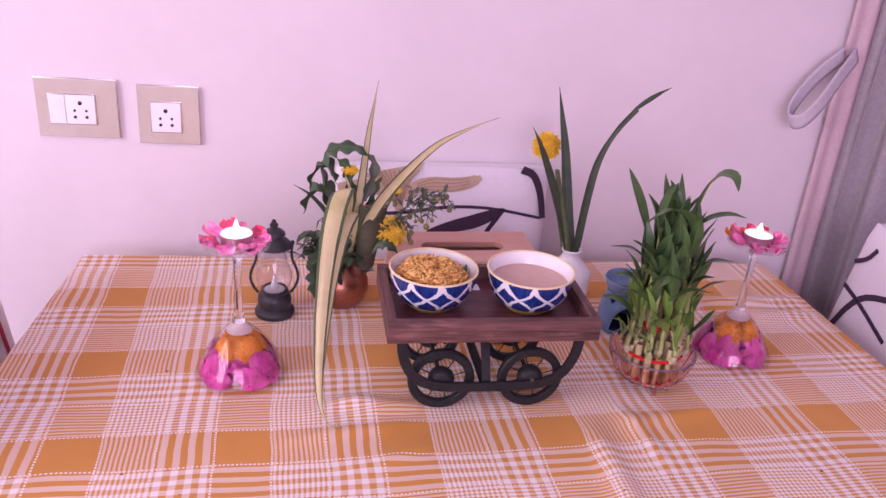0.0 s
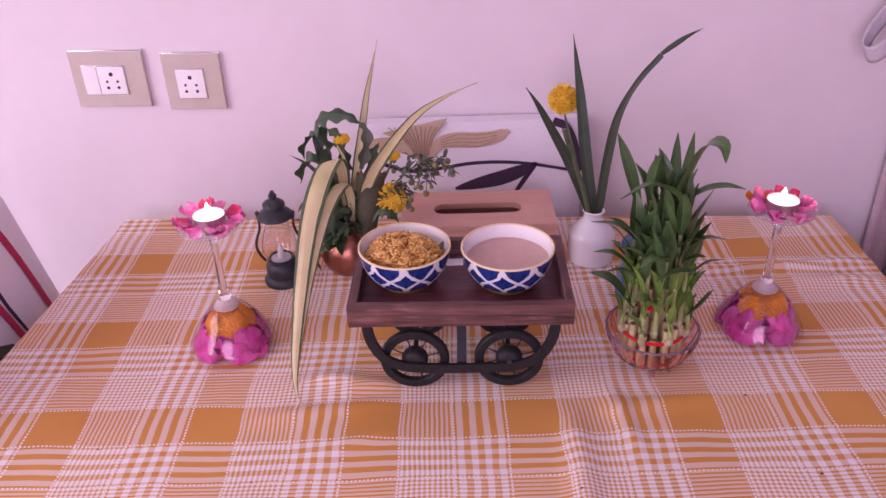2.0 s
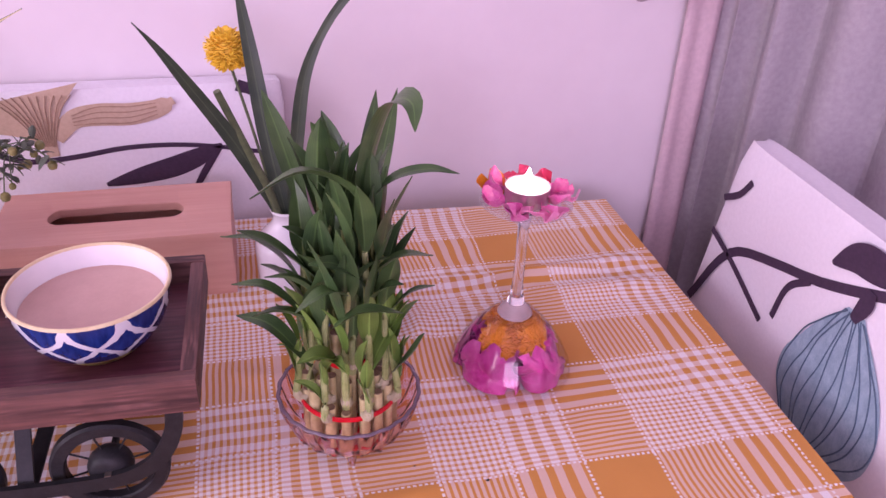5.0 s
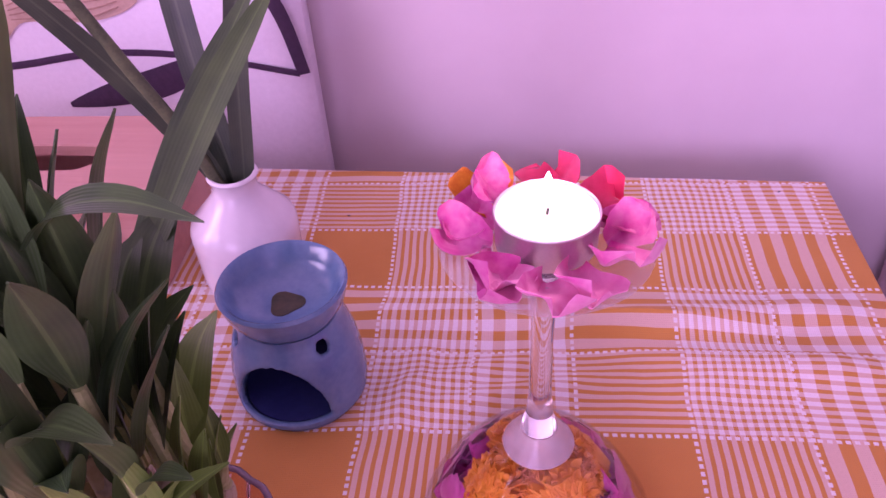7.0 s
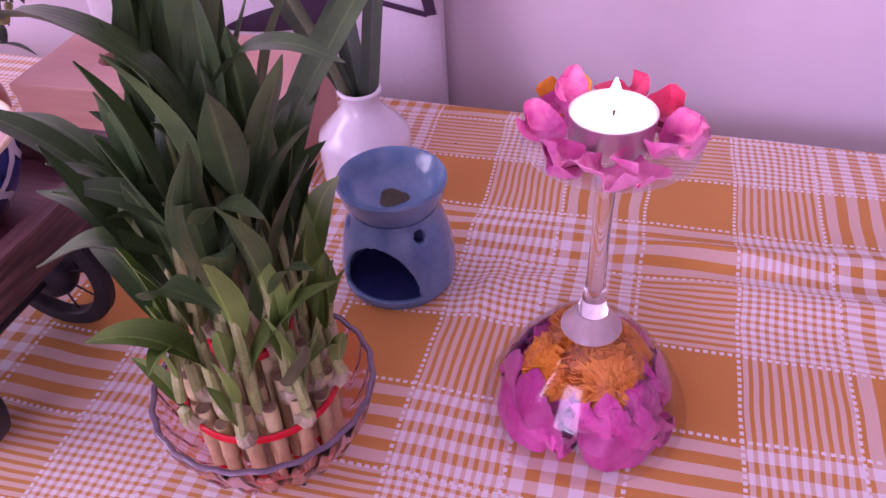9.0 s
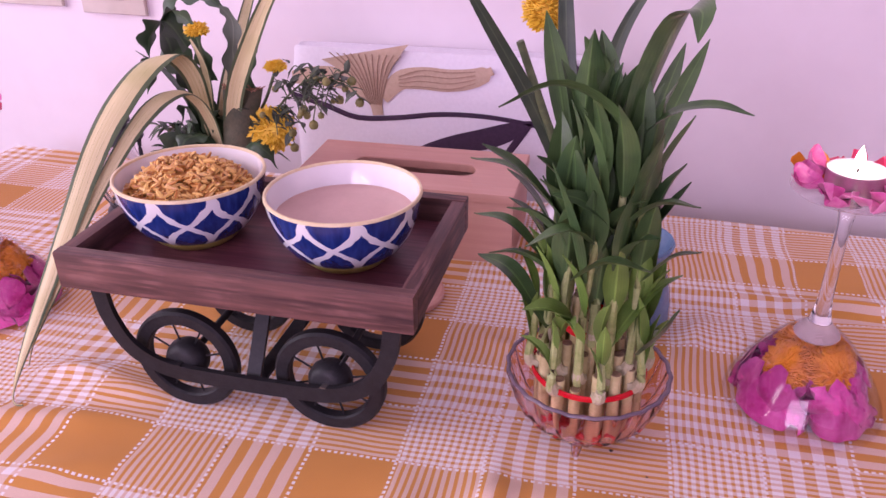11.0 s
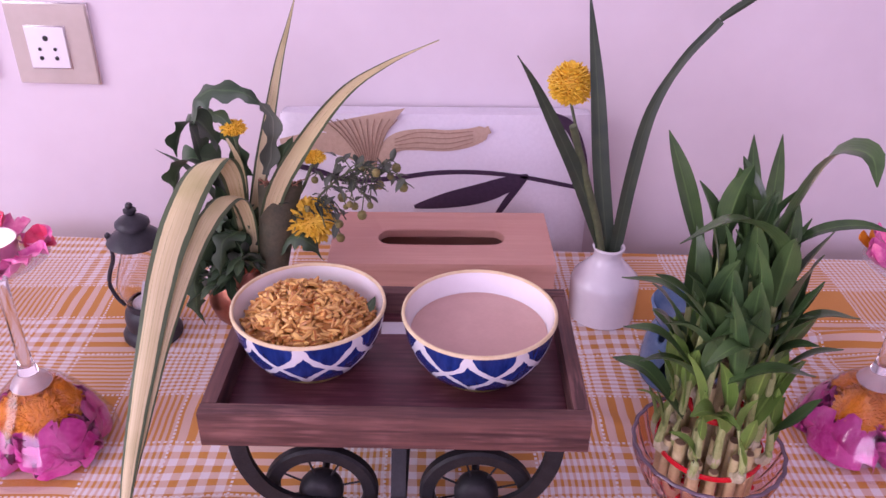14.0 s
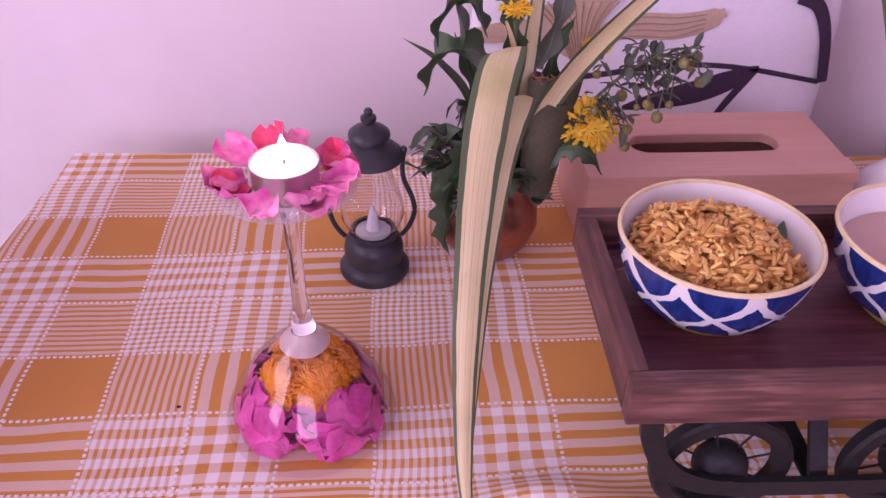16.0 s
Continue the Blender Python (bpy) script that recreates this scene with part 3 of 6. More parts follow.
def build_cart():
    # local origin: middle of the tray's outline, on the cloth
    cart = thing("serving_cart", (0.1405, 0.1545, TOP), "dark wooden serving tray on a black iron toy cart", "serving cart", turn=-1.3)
    hx, hy, z0, z1, w = 0.131, 0.0800, 0.1105, 0.1390, 0.011
    tray = part("tray_floor", block(bmesh.new(), (-hx + w, -hy + w, z0 + 0.002), (hx - w, hy - w, z0 + 0.0085), 0.0008), M_darkwood, cart)
    for s in (-1, 1):
        part("long_board", block(bmesh.new(), (-hx, min(s * hy, s * (hy - w)), z0), (hx, max(s * hy, s * (hy - w)), z1), 0.0016), M_edgewood, cart, "scuffed dark-stained edge board")
        part("short_board", block(bmesh.new(), (min(s * hx, s * (hx - w)), -hy + w + 0.0003, z0 + 0.0004), (max(s * hx, s * (hx - w)), hy - w - 0.0003, z1 - 0.0004), 0.0016), M_edgewood_y, cart, "scuffed dark-stained edge board")
    R = 0.0424
    for wy in (-0.052, 0.052):
        s = -1 if wy < 0 else 1
        # bent iron strap along the outside of the wheels
        pts = spline([(-0.112, 0, 0.1101), (-0.108, 0, 0.081), (-0.094, 0, 0.055), (-0.068, 0, 0.0410), (-0.03, 0, 0.0380), (0.03, 0, 0.0380), (0.068, 0, 0.0410), (0.094, 0, 0.055), (0.108, 0, 0.081), (0.112, 0, 0.1101)], 44)
        bm = bmesh.new()
        rows = []
        for i, p in enumerate(pts):
            d = (pts[min(i + 1, 44)] - pts[max(i - 1, 0)]).normalized()
            nrm = Vector((-d.z, 0, d.x))
            yy = wy + s * 0.0135
            rows.append([bm.verts.new(Vector((p.x, yy + e * 0.0022, p.z)) + nrm * k * 0.0062) for e, k in ((-1, -1), (1, -1), (1, 1), (-1, 1))])
        for a, b in zip(rows, rows[1:]):
            for k in range(4):
                bm.faces.new((a[k], a[(k + 1) % 4], b[(k + 1) % 4], b[k]))
        bm.faces.new(rows[0][::-1]), bm.faces.new(rows[-1])
        bmesh.ops.recalc_face_normals(bm, faces=bm.faces)
        part("side_strap", bm, M_iron, cart, smooth=False)
        # middle strut that leans inwards up to the tray
        bm = bmesh.new()
        y_low, y_top = wy + s * 0.0110, s * 0.012
        vs = [bm.verts.new((x, y + e, z)) for z, y in ((0.033, y_low), (0.1101, y_top)) for x, e in ((-0.0055, -0.002), (0.0055, -0.002), (0.0055, 0.002), (-0.0055, 0.002))]
        for f in ((3, 2, 1, 0), (4, 5, 6, 7), (0, 1, 5, 4), (1, 2, 6, 5), (2, 3, 7, 6), (3, 0, 4, 7)):
            bm.faces.new([vs[k] for k in f])
        part("middle_strut", bm, M_iron, cart, smooth=False)
        for wx in (-0.0575, 0.0580):
            wheel = new("wheel")
            wheel.parent = cart
            wheel.location = (wx, wy, R)
            # tyre
            bm = bmesh.new()
            sec = [(R - 0.0112, -0.0035), (R - 0.0100, -0.005), (R - 0.002, -0.005), (R, -0.003), (R, 0.003), (R - 0.002, 0.005), (R - 0.0100, 0.005), (R - 0.0112, 0.0035)]
            rings = [[bm.verts.new((r * math.cos(math.tau * k / 48), y, r * math.sin(math.tau * k / 48))) for r, y in sec] for k in range(48)]
            for k in range(48):
                a, b = rings[k], rings[(k + 1) % 48]
                for q in range(8):
                    bm.faces.new((a[q], a[(q + 1) % 8], b[(q + 1) % 8], b[q]))
            bmesh.ops.recalc_face_normals(bm, faces=bm.faces)
            part("tyre", bm, M_iron, wheel)
            for q in range(8):
                a = math.tau * (q + 0.35) / 8
                part("spoke", tube(bmesh.new(), [(0.014 * math.cos(a), 0, 0.014 * math.sin(a)), (0.0325 * math.cos(a), 0, 0.0325 * math.sin(a))], 0.0008, 6), M_iron, wheel)
            bm = lathe(bmesh.new(), [(0, -0.0105), (0.0100, -0.0105), (0.0142, -0.008), (0.0165, -0.003), (0.0165, 0.003), (0.0142, 0.008), (0.0100, 0.0105), (0, 0.0105)], 24)
            bmesh.ops.rotate(bm, verts=bm.verts, matrix=Matrix.Rotation(radians(90), 3, "X"))
            part("hub", bm, M_iron, wheel)
            bm = lathe(bmesh.new(), [(0, -0.004), (0.0036, -0.004), (0.0042, -0.003), (0.0042, 0.003), (0, 0.003)], 6)
            bmesh.ops.rotate(bm, verts=bm.verts, matrix=Matrix.Rotation(radians(90), 3, "X"))
            bmesh.ops.translate(bm, verts=bm.verts, vec=(0, s * 0.0125, 0))
            part("axle_nut", bm, M_steel if wx > 0 and s < 0 else M_iron, wheel, "bare steel axle nut" if wx > 0 and s < 0 else "")
    for wx in (-0.0575, 0.0580):
        part("axle", tube(bmesh.new(), [(wx, -0.043, R), (wx, 0.043, R)], 0.003, 10), M_iron, cart)
    part("cross_bar", block(bmesh.new(), (-0.006, -0.0605, 0.0315), (0.006, 0.0605, 0.0345), 0.0006), M_iron, cart)


build_cart()
FLOOR = TOP + 0.1191  # the tray's inner floor

# ---------- bowls ----------


def build_bowl(at, turn, label):
    b = thing("bowl", at, label, "bowl", "bowls on the cart", turn)
    R, H = 0.0562, 0.0530
    outer = [(0.0270, 0.0035), (0.0335, 0.0060), (0.0422, 0.0130), (0.0488, 0.0230), (0.0532, 0.0350), (0.0553, 0.0450), (R, H - 0.0016)]
    part("body", lathe(bmesh.new(), outer, 64), M_bowl, b)
    inner = [(0, 0.0065), (0.02, 0.0068), (0.0305, 0.0105), (0.0400, 0.0170), (0.0466, 0.0260), (0.0520, 0.0385), (0.0543, H - 0.0016)]
    part("lining", lathe(bmesh.new(), inner, 64), M_white_glaze, b, "glossy white inner glaze")
    rim = [(R - 0.0023, H - 0.0020), (R - 0.0020, H - 0.0004), (R - 0.0010, H), (R, H - 0.0005), (R + 0.0004, H - 0.0022)]
    part("rim", lathe(bmesh.new(), rim, 64), M_rim, b, "thin tan rim line")
    foot = [(0, 0.001), (0.023, 0.001), (0.0245, 0), (0.0285, 0.0), (0.0310, 0.0022), (0.0345, 0.0058), (0.0352, 0.0072), (0.0340, 0.0074)]
    part("foot_ring", lathe(bmesh.new(), foot, 48), M_foot, b, "olive yellow foot ring")
    return b


BOWL_L, BOWL_R = (0.0735, 0.161, FLOOR), (0.198, 0.152, FLOOR)
build_bowl(BOWL_L, 12, "blue and white trellis bowl heaped with fried rice")
build_bowl(BOWL_R, 40, "blue and white trellis bowl of pinkish brown dip")


def build_dip():
    bm = lathe(bmesh.new(), [(0, 0.0345), (0.015, 0.0345), (0.03, 0.0344), (0.043, 0.0344), (0.0487, 0.0346), (0.0502, 0.0351), (0.0480, 0.030), (0, 0.030)], 48)
    for v in bm.verts:
        if v.co.z > 0.033:
            v.co.z += 0.0003 * noise.noise(v.co * 90)
    single("bowl_of_dip", bm, M_chutney, BOWL_R, "smooth pinkish brown dip filling the bowl", "food")


build_dip()


def rice_height(x, y):
    d = math.hypot(x + 0.002, y + 0.001) / 0.0485
    return 0.0375 + 0.019 * max(0, 1 - d ** 2) ** 0.75 + 0.0050 * noise.noise((x * 60, y * 60, 1.7)) - 0.005 * max(0, d - 0.75) / 0.25


def build_rice():
    rnd = random.Random(5)
    bm = bmesh.new()
    rings = []
    for i in range(13):
        r = 0.0475 * i / 12
        rings.append([(r * math.cos(math.tau * k / 40), r * math.sin(math.tau * k / 40)) for k in range(40)])
    prof = [[bm.verts.new((x, y, rice_height(x, y) - 0.0025)) for x, y in ring] for ring in rings[1:]]
    c = bm.verts.new((0, 0, rice_height(0, 0) - 0.0025))
    for k in range(40):
        bm.faces.new((c, prof[0][k], prof[0][(k + 1) % 40]))
    for a, b in zip(prof, prof[1:]):
        for k in range(40):
            bm.faces.new((a[k], b[k], b[(k + 1) % 40], a[(k + 1) % 40]))
    # grains: bent, blunt-ended and lying at random
    verts, faces = [], []
    for _ in range(760):
        r, a = 0.0478 * math.sqrt(rnd.random()), rnd.random() * math.tau
        x, y = r * math.cos(a), r * math.sin(a)
        length, girth = rnd.uniform(0.0068, 0.0108), rnd.uniform(0.00138, 0.00195)
        m = Matrix.Translation((x, y, rice_height(x, y) + rnd.uniform(-0.0020, 0.0022))) @ Euler((rnd.uniform(-0.7, 0.7), rnd.uniform(-0.7, 0.7), rnd.random() * math.tau)).to_matrix().to_4x4()
        bend = rnd.uniform(-0.0009, 0.0009)
        rows = []
        for s, g in ((-0.5, 0.35), (-0.36, 0.85), (0, 1), (0.36, 0.85), (0.5, 0.35)):
            rows.append([bm.verts.new(m @ Vector((s * length, bend * (1 - 4 * s * s) + girth * g * math.cos(math.tau * q / 6), girth * g * math.sin(math.tau * q / 6)))) for q in range(6)])
        for p, q in zip(rows, rows[1:]):
            for k in range(6):
                bm.faces.new((p[k], p[(k + 1) % 6], q[(k + 1) % 6], q[k]))
        bm.faces.new(rows[0][::-1]), bm.faces.new(rows[-1])
    ob = single("fried_rice", bm, M_rice, BOWL_L, "heap of spiced golden brown fried rice grains", "food")
    tagged(ob, kind="stuff")
    for x, y, turn, l, w, mat, tilt in ((0.004, 0.042, 20, 0.017, 0.008, M_darkleaf, 0.2), (0.042, 0.012, 60, 0.020, 0.009, M_darkleaf, 0.5)):
        bm = blade(bmesh.new(), [(-l / 2, 0, 0), (0, 0, 0.001), (l / 2, 0, tilt * l * 0.6)], lance(w, 0.5, 0.45), (0, 1, 0), 8, 0.2, 0.0004)
        single("curry_leaf", bm, mat, (BOWL_L[0] + x, BOWL_L[1] + y, FLOOR + rice_height(x, y) + 0.001), "dark green curry leaf on the rice", "leaf", "curry leaves", turn)


build_rice()

# ---------- tissue box and card ----------


def build_tissue_box():
    x0, x1, y0, y1, h = 0.057, 0.290, 0.374, 0.488, 0.0765
    cx, cy = (x0 + x1) / 2, (y0 + y1) / 2
    b = thing("tissue_box", (cx, cy, TOP), "pale reddish wooden tissue box with an oval slot", "tissue box")
    hx, hy, w = (x1 - x0) / 2, (y1 - y0) / 2, 0.007
    for s in (-1, 1):
        part("long_side", block(bmesh.new(), (-hx, min(s * hy, s * (hy - w)), 0), (hx, max(s * hy, s * (hy - w)), h - 0.009), 0.0015), M_boxwood, b)
        part("end_side", block(bmesh.new(), (min(s * hx, s * (hx - w)) , -hy + w, 0.0005), (max(s * hx, s * (hx - w)), hy - w, h - 0.0095), 0.0012), M_boxwood, b)
    # lid with a slot cut through it
    bm = bmesh.new()
    sx, sy, n = 0.068, 0.0165, 48
    def slot(a):
        c, s = math.cos(a), math.sin(a)
        return (math.copysign(sx - sy, c) * min(1, abs(c) * 3) + sy * c, sy * s)
    def rect(a):
        c, s = math.cos(a), math.sin(a)
        k = min((hx + 0.001) / max(abs(c), 1e-6), (hy + 0.001) / max(abs(s), 1e-6))
        return (c * k, s * k)
    loops = []
    corner = math.atan2(hy + 0.001, hx + 0.001)
    angs = sorted([math.tau * k / n + 0.01 for k in range(n)] + [corner, math.pi - corner, math.pi + corner, math.tau - corner])
    n = len(angs)
    def mixed(f, z):
        out = []
        for a in angs:
            p, q = slot(a), rect(a)
            out.append(bm.verts.new((p[0] + (q[0] - p[0]) * f, p[1] + (q[1] - p[1]) * f, z)))
        return out
    loops = [mixed(0, h - 0.009), mixed(0, h - 0.001), mixed(0.03, h), mixed(0.985, h), mixed(1, h - 0.0012), mixed(1, h - 0.009)]
    for a, c in zip(loops, loops[1:] + loops[:1]):
        for k in range(n):
            bm.faces.new((a[k], a[(k + 1) % n], c[(k + 1) % n], c[k]))
    bmesh.ops.recalc_face_normals(bm, faces=bm.faces)
    part("lid", bm, M_boxwood, b)
    part("bottom_panel", block(bmesh.new(), (-hx + w, -hy + w, 0.001), (hx - w, hy - w, 0.005)), M_boxwood, b)
    single("tissue", block(bmesh.new(), (-0.05, -0.03, 0.0), (0.05, 0.03, 0.028), 0.003), M_cardw, (cx + 0.02, cy, TOP + 0.005), "folded white tissues inside the wooden box", "tissue")


build_tissue_box()

# ---------- vase with strap leaves ----------
VASE = (0.348, 0.399, TOP)


def build_vase():
    v = thing("bud_vase", VASE, "small white ceramic bottle vase with narrow neck", "vase")
    prof = [(0, 0), (0.0325, 0), (0.0348, 0.002), (0.0356, 0.012), (0.0362, 0.036), (0.0362, 0.0440), (0.0345, 0.0490), (0.0275, 0.0565), (0.0190, 0.0660), (0.0152, 0.0715), (0.0145, 0.0760), (0.0152, 0.0800), (0.0165, 0.0825), (0.0152, 0.0838), (0.0132, 0.0820), (0.0120, 0.076), (0.0128, 0.071), (0.018, 0.0640), (0.027, 0.0545), (0.0320, 0.044), (0.0325, 0.008), (0, 0.006)]
    part("body", lathe(bmesh.new(), prof, 56), M_vase, v)
    lip = [(0.0151 + 0.0018 * math.cos(q), 0.0835 + 0.0018 * math.sin(q)) for q in [math.tau * k / 10 for k in range(11)]]
    part("lip", lathe(bmesh.new(), lip, 48), M_vase, v, "rolled white lip")


build_vase()

# ---------- oil burner ----------
BURNER = (0.4050, 0.294, TOP)


def build_burner():
    b = thing("oil_burner", BURNER, "glazed blue ceramic oil burner with a dish top", "oil burner")
    seg, rows = 60, []
    prof = [(0.0365, 0.0), (0.0385, 0.004), (0.0392, 0.013), (0.0385, 0.026), (0.0365, 0.039), (0.0335, 0.050), (0.0300, 0.0585), (0.0290, 0.063)]
    bm = bmesh.new()
    def zed(t):
        k = min(int(t * 7), 6)
        f = t * 7 - k
        return (prof[k][0] * (1 - f) + prof[k + 1][0] * f, prof[k][1] * (1 - f) + prof[k + 1][1] * f)
    front = radians(-97)
    def cut(a, z):
        d = (a - front + math.pi) % math.tau - math.pi
        x = d * 0.037
        if z > 0.008 and (x / 0.029) ** 2 + ((z - 0.008) / 0.040) ** 2 < 1:
            return True
        for off in (0.95, -0.95, 2.6):
            d2 = (a - front - off + math.pi) % math.tau - math.pi
            if (d2 * 0.033 / 0.0038) ** 2 + ((z - 0.0535) / 0.0045) ** 2 < 1:
                return True
        return False
    nz = 72
    seg = 210
    for side, off in ((0, 0.0), (1, -0.004)):
        grid = []
        for j in range(nz + 1):
            r, z = zed(j / nz)
            grid.append([bm.verts.new(((r + off) * math.cos(math.tau * k / seg), (r + off) * math.sin(math.tau * k / seg), z)) for k in range(seg)])
        rows.append(grid)
    keep = [[not cut(math.tau * (k + 0.5) / seg, zed((j + 0.5) / nz)[1]) for k in range(seg)] for j in range(nz)]
    for j in range(nz):
        for k in range(seg):
            k2 = (k + 1) % seg
            if not keep[j][k]:
                continue
            o, i = rows
            bm.faces.new((o[j][k], o[j][k2], o[j + 1][k2], o[j + 1][k]))
            bm.faces.new((i[j][k2], i[j][k], i[j + 1][k], i[j + 1][k2]))
            if not keep[j][k2]:
                bm.faces.new((o[j][k2], i[j][k2], i[j + 1][k2], o[j + 1][k2]))
            if not keep[j][k - 1]:
                bm.faces.new((i[j][k], o[j][k], o[j + 1][k], i[j + 1][k]))
            if j + 1 == nz or not keep[j + 1][k]:
                bm.faces.new((o[j + 1][k], o[j + 1][k2], i[j + 1][k2], i[j + 1][k]))
            if j == 0 or not keep[j - 1][k]:
                bm.faces.new((i[j][k], i[j][k2], o[j][k2], o[j][k]))
    bmesh.ops.delete(bm, geom=[v for v in bm.verts if not v.link_faces], context="VERTS")
    for _ in range(4):
      bmesh.ops.smooth_vert(bm, verts=[v for v in bm.verts if 0.004 < v.co.z < 0.0595], factor=0.5, use_axis_x=True, use_axis_y=True, use_axis_z=True)
    bmesh.ops.recalc_face_normals(bm, faces=bm.faces)
    part("body", bm, M_blue, b)
    # the inner floor gets a darker blue than the body's glaze
    part("floor_plate", lathe(bmesh.new(), [(0, 0.001), (0.0335, 0.001), (0.0335, 0.006), (0, 0.006)], 40), M_dark_blue, b, "dark blue inner floor")
    dish = [(0, 0.0610), (0.020, 0.0615), (0.029, 0.0640), (0.0335, 0.0715), (0.0355, 0.0790), (0.0362, 0.0820), (0.0350, 0.0840), (0.0330, 0.0825), (0.0300, 0.0750), (0.0240, 0.0690), (0.012, 0.0665), (0, 0.0660)]
    part("dish", lathe(bmesh.new(), dish, 56), M_blue, b)
    res = lathe(bmesh.new(), [(0, 0.0672), (0.007, 0.0672), (0.0095, 0.0668), (0.010, 0.0658), (0, 0.0656)], 24, wobble=lambda a, i: 1 + 0.25 * math.sin(3 * a + 1) * 0.6)
    part("oil_residue", res, M_drybrown, b, "brown dried residue in the dish")


build_burner()

# ---------- inverted wine glasses with candles ----------


def build_candle_glass(at, where, tall=1.0):
    g = thing("wine_glass", at, "clear wine glass turned upside down over " + where, "wine glass", "candle stands")
    bowl = [(0.0580, 0.0), (0.0586, 0.002), (0.0566, 0.010), (0.0492, 0.026), (0.0390, 0.043), (0.0275, 0.058), (0.0172, 0.0685), (0.0115, 0.0730)]
    part("glass_bowl", lathe(bmesh.new(), bowl + [(r - 0.0010, z) for r, z in bowl[::-1]] + [bowl[0]], 56), M_thin, g)
    # added cap with white mixed in, for the pale patch below the stem
    part("bowl_base", lathe(bmesh.new(), [(0.0, 0.0665), (0.0105, 0.0660), (0.0155, 0.0645), (0.0165, 0.0660), (0.0140, 0.0700), (0.0105, 0.0742), (0.0085, 0.0770), (0, 0.0772)], 40), M_pale_cap, g, "whitish see-through cap inside the top of the glass bowl")
    stem = [(0, 0.0774), (0.0082, 0.0776), (0.0072, 0.082), (0.0060, 0.088), (0.0050, 0.100), (0.0046, 0.130), (0.0050, 0.160), (0.0062, 0.170), (0.0085, 0.1752), (0, 0.1754)]
    part("stem", lathe(bmesh.new(), stem, 32), M_glass, g)
    part("foot", lathe(bmesh.new(), [(0, 0.1756), (0.0090, 0.1756), (0.0150, 0.1775), (0.0270, 0.1815), (0.0385, 0.1848), (0.0402, 0.1860), (0.0388, 0.1868), (0.0260, 0.1868), (0, 0.1868)], 56), M_foot_glass, g, "flat hazy glass foot")
    for c in g.children:
        for v in c.data.vertices:
            v.co.z *= tall
    return g


def inside_glass(z):
    """The bowl's inner radius at a height."""
    prof = [(0.0, 0.0568), (0.010, 0.0552), (0.026, 0.0478), (0.043, 0.0376), (0.058, 0.0261), (0.064, 0.0198)]
    for (z0, r0), (z1, r1) in zip(prof, prof[1:]):
        if z <= z1:
            return r0 + (r1 - r0) * max(0, z - z0) / (z1 - z0)
    return 0.018


def press(ob, centre, z0, fine, seed):
    """Crowd a flower's petals against the inside of the glass, each one at its own depth."""
    rnd = random.Random(seed)
    base = ob.location
    for c in ob.children:
        depth = rnd.uniform(0.88, 0.995)
        for v in c.data.vertices:
            v.co.z = min(max(v.co.z, 0.0003), z0 + 0.0600 - base.z)
            x, y = v.co.x + base.x - centre[0], v.co.y + base.y - centre[1]
            rough = depth - fine + fine * noise.noise(v.co * 330) + 0.05 * noise.noise(v.co * 70)
            d, most = math.hypot(x, y), inside_glass(v.co.z + base.z - z0) * min(0.975, rough)
            if d > most:
                most += (d - most) * 0.06 * (most < inside_glass(v.co.z + base.z - z0) * 0.9)
                v.co.x, v.co.y = x * most / d - base.x + centre[0], y * most / d - base.y + centre[1]


def build_tealight(at):
    t = thing("tea_light", at, "lit white tea light in a thin tin cup", "candle", "tea lights")
    part("tin_cup", lathe(bmesh.new(), [(0, 0), (0.0180, 0), (0.0190, 0.001), (0.0193, 0.0145), (0.0197, 0.0150), (0.0193, 0.0155), (0.0188, 0.0150), (0.0185, 0.003), (0, 0.003)], 44), M_tin, t)
    part("wax", lathe(bmesh.new(), [(0, 0.0032), (0.0184, 0.0032), (0.0186, 0.0142), (0.0165, 0.0136), (0.008, 0.0131), (0, 0.0130)], 44), M_wax, t)
    part("wick", tube(bmesh.new(), [(0, 0, 0.0128), (0.0003, 0, 0.0155), (0.0008, 0.0004, 0.0180)], 0.0006, 6), M_near_black, t)
    part("flame", lathe(bmesh.new(), [(0, 0.0160), (0.0022, 0.0178), (0.0032, 0.0210), (0.0028, 0.0245), (0.0013, 0.0285), (0, 0.0315)], 14), M_flame, t, "small warm white flame")
    lamp = bpy.data.lights.new("candle_glow", "POINT")
    lamp.energy, lamp.color, lamp.shadow_soft_size = 0.035, (1.0, 0.84, 0.62), 0.004
    ob = new("candle_glow", lamp)
    ob.location = (at[0], at[1], at[2] + 0.034)


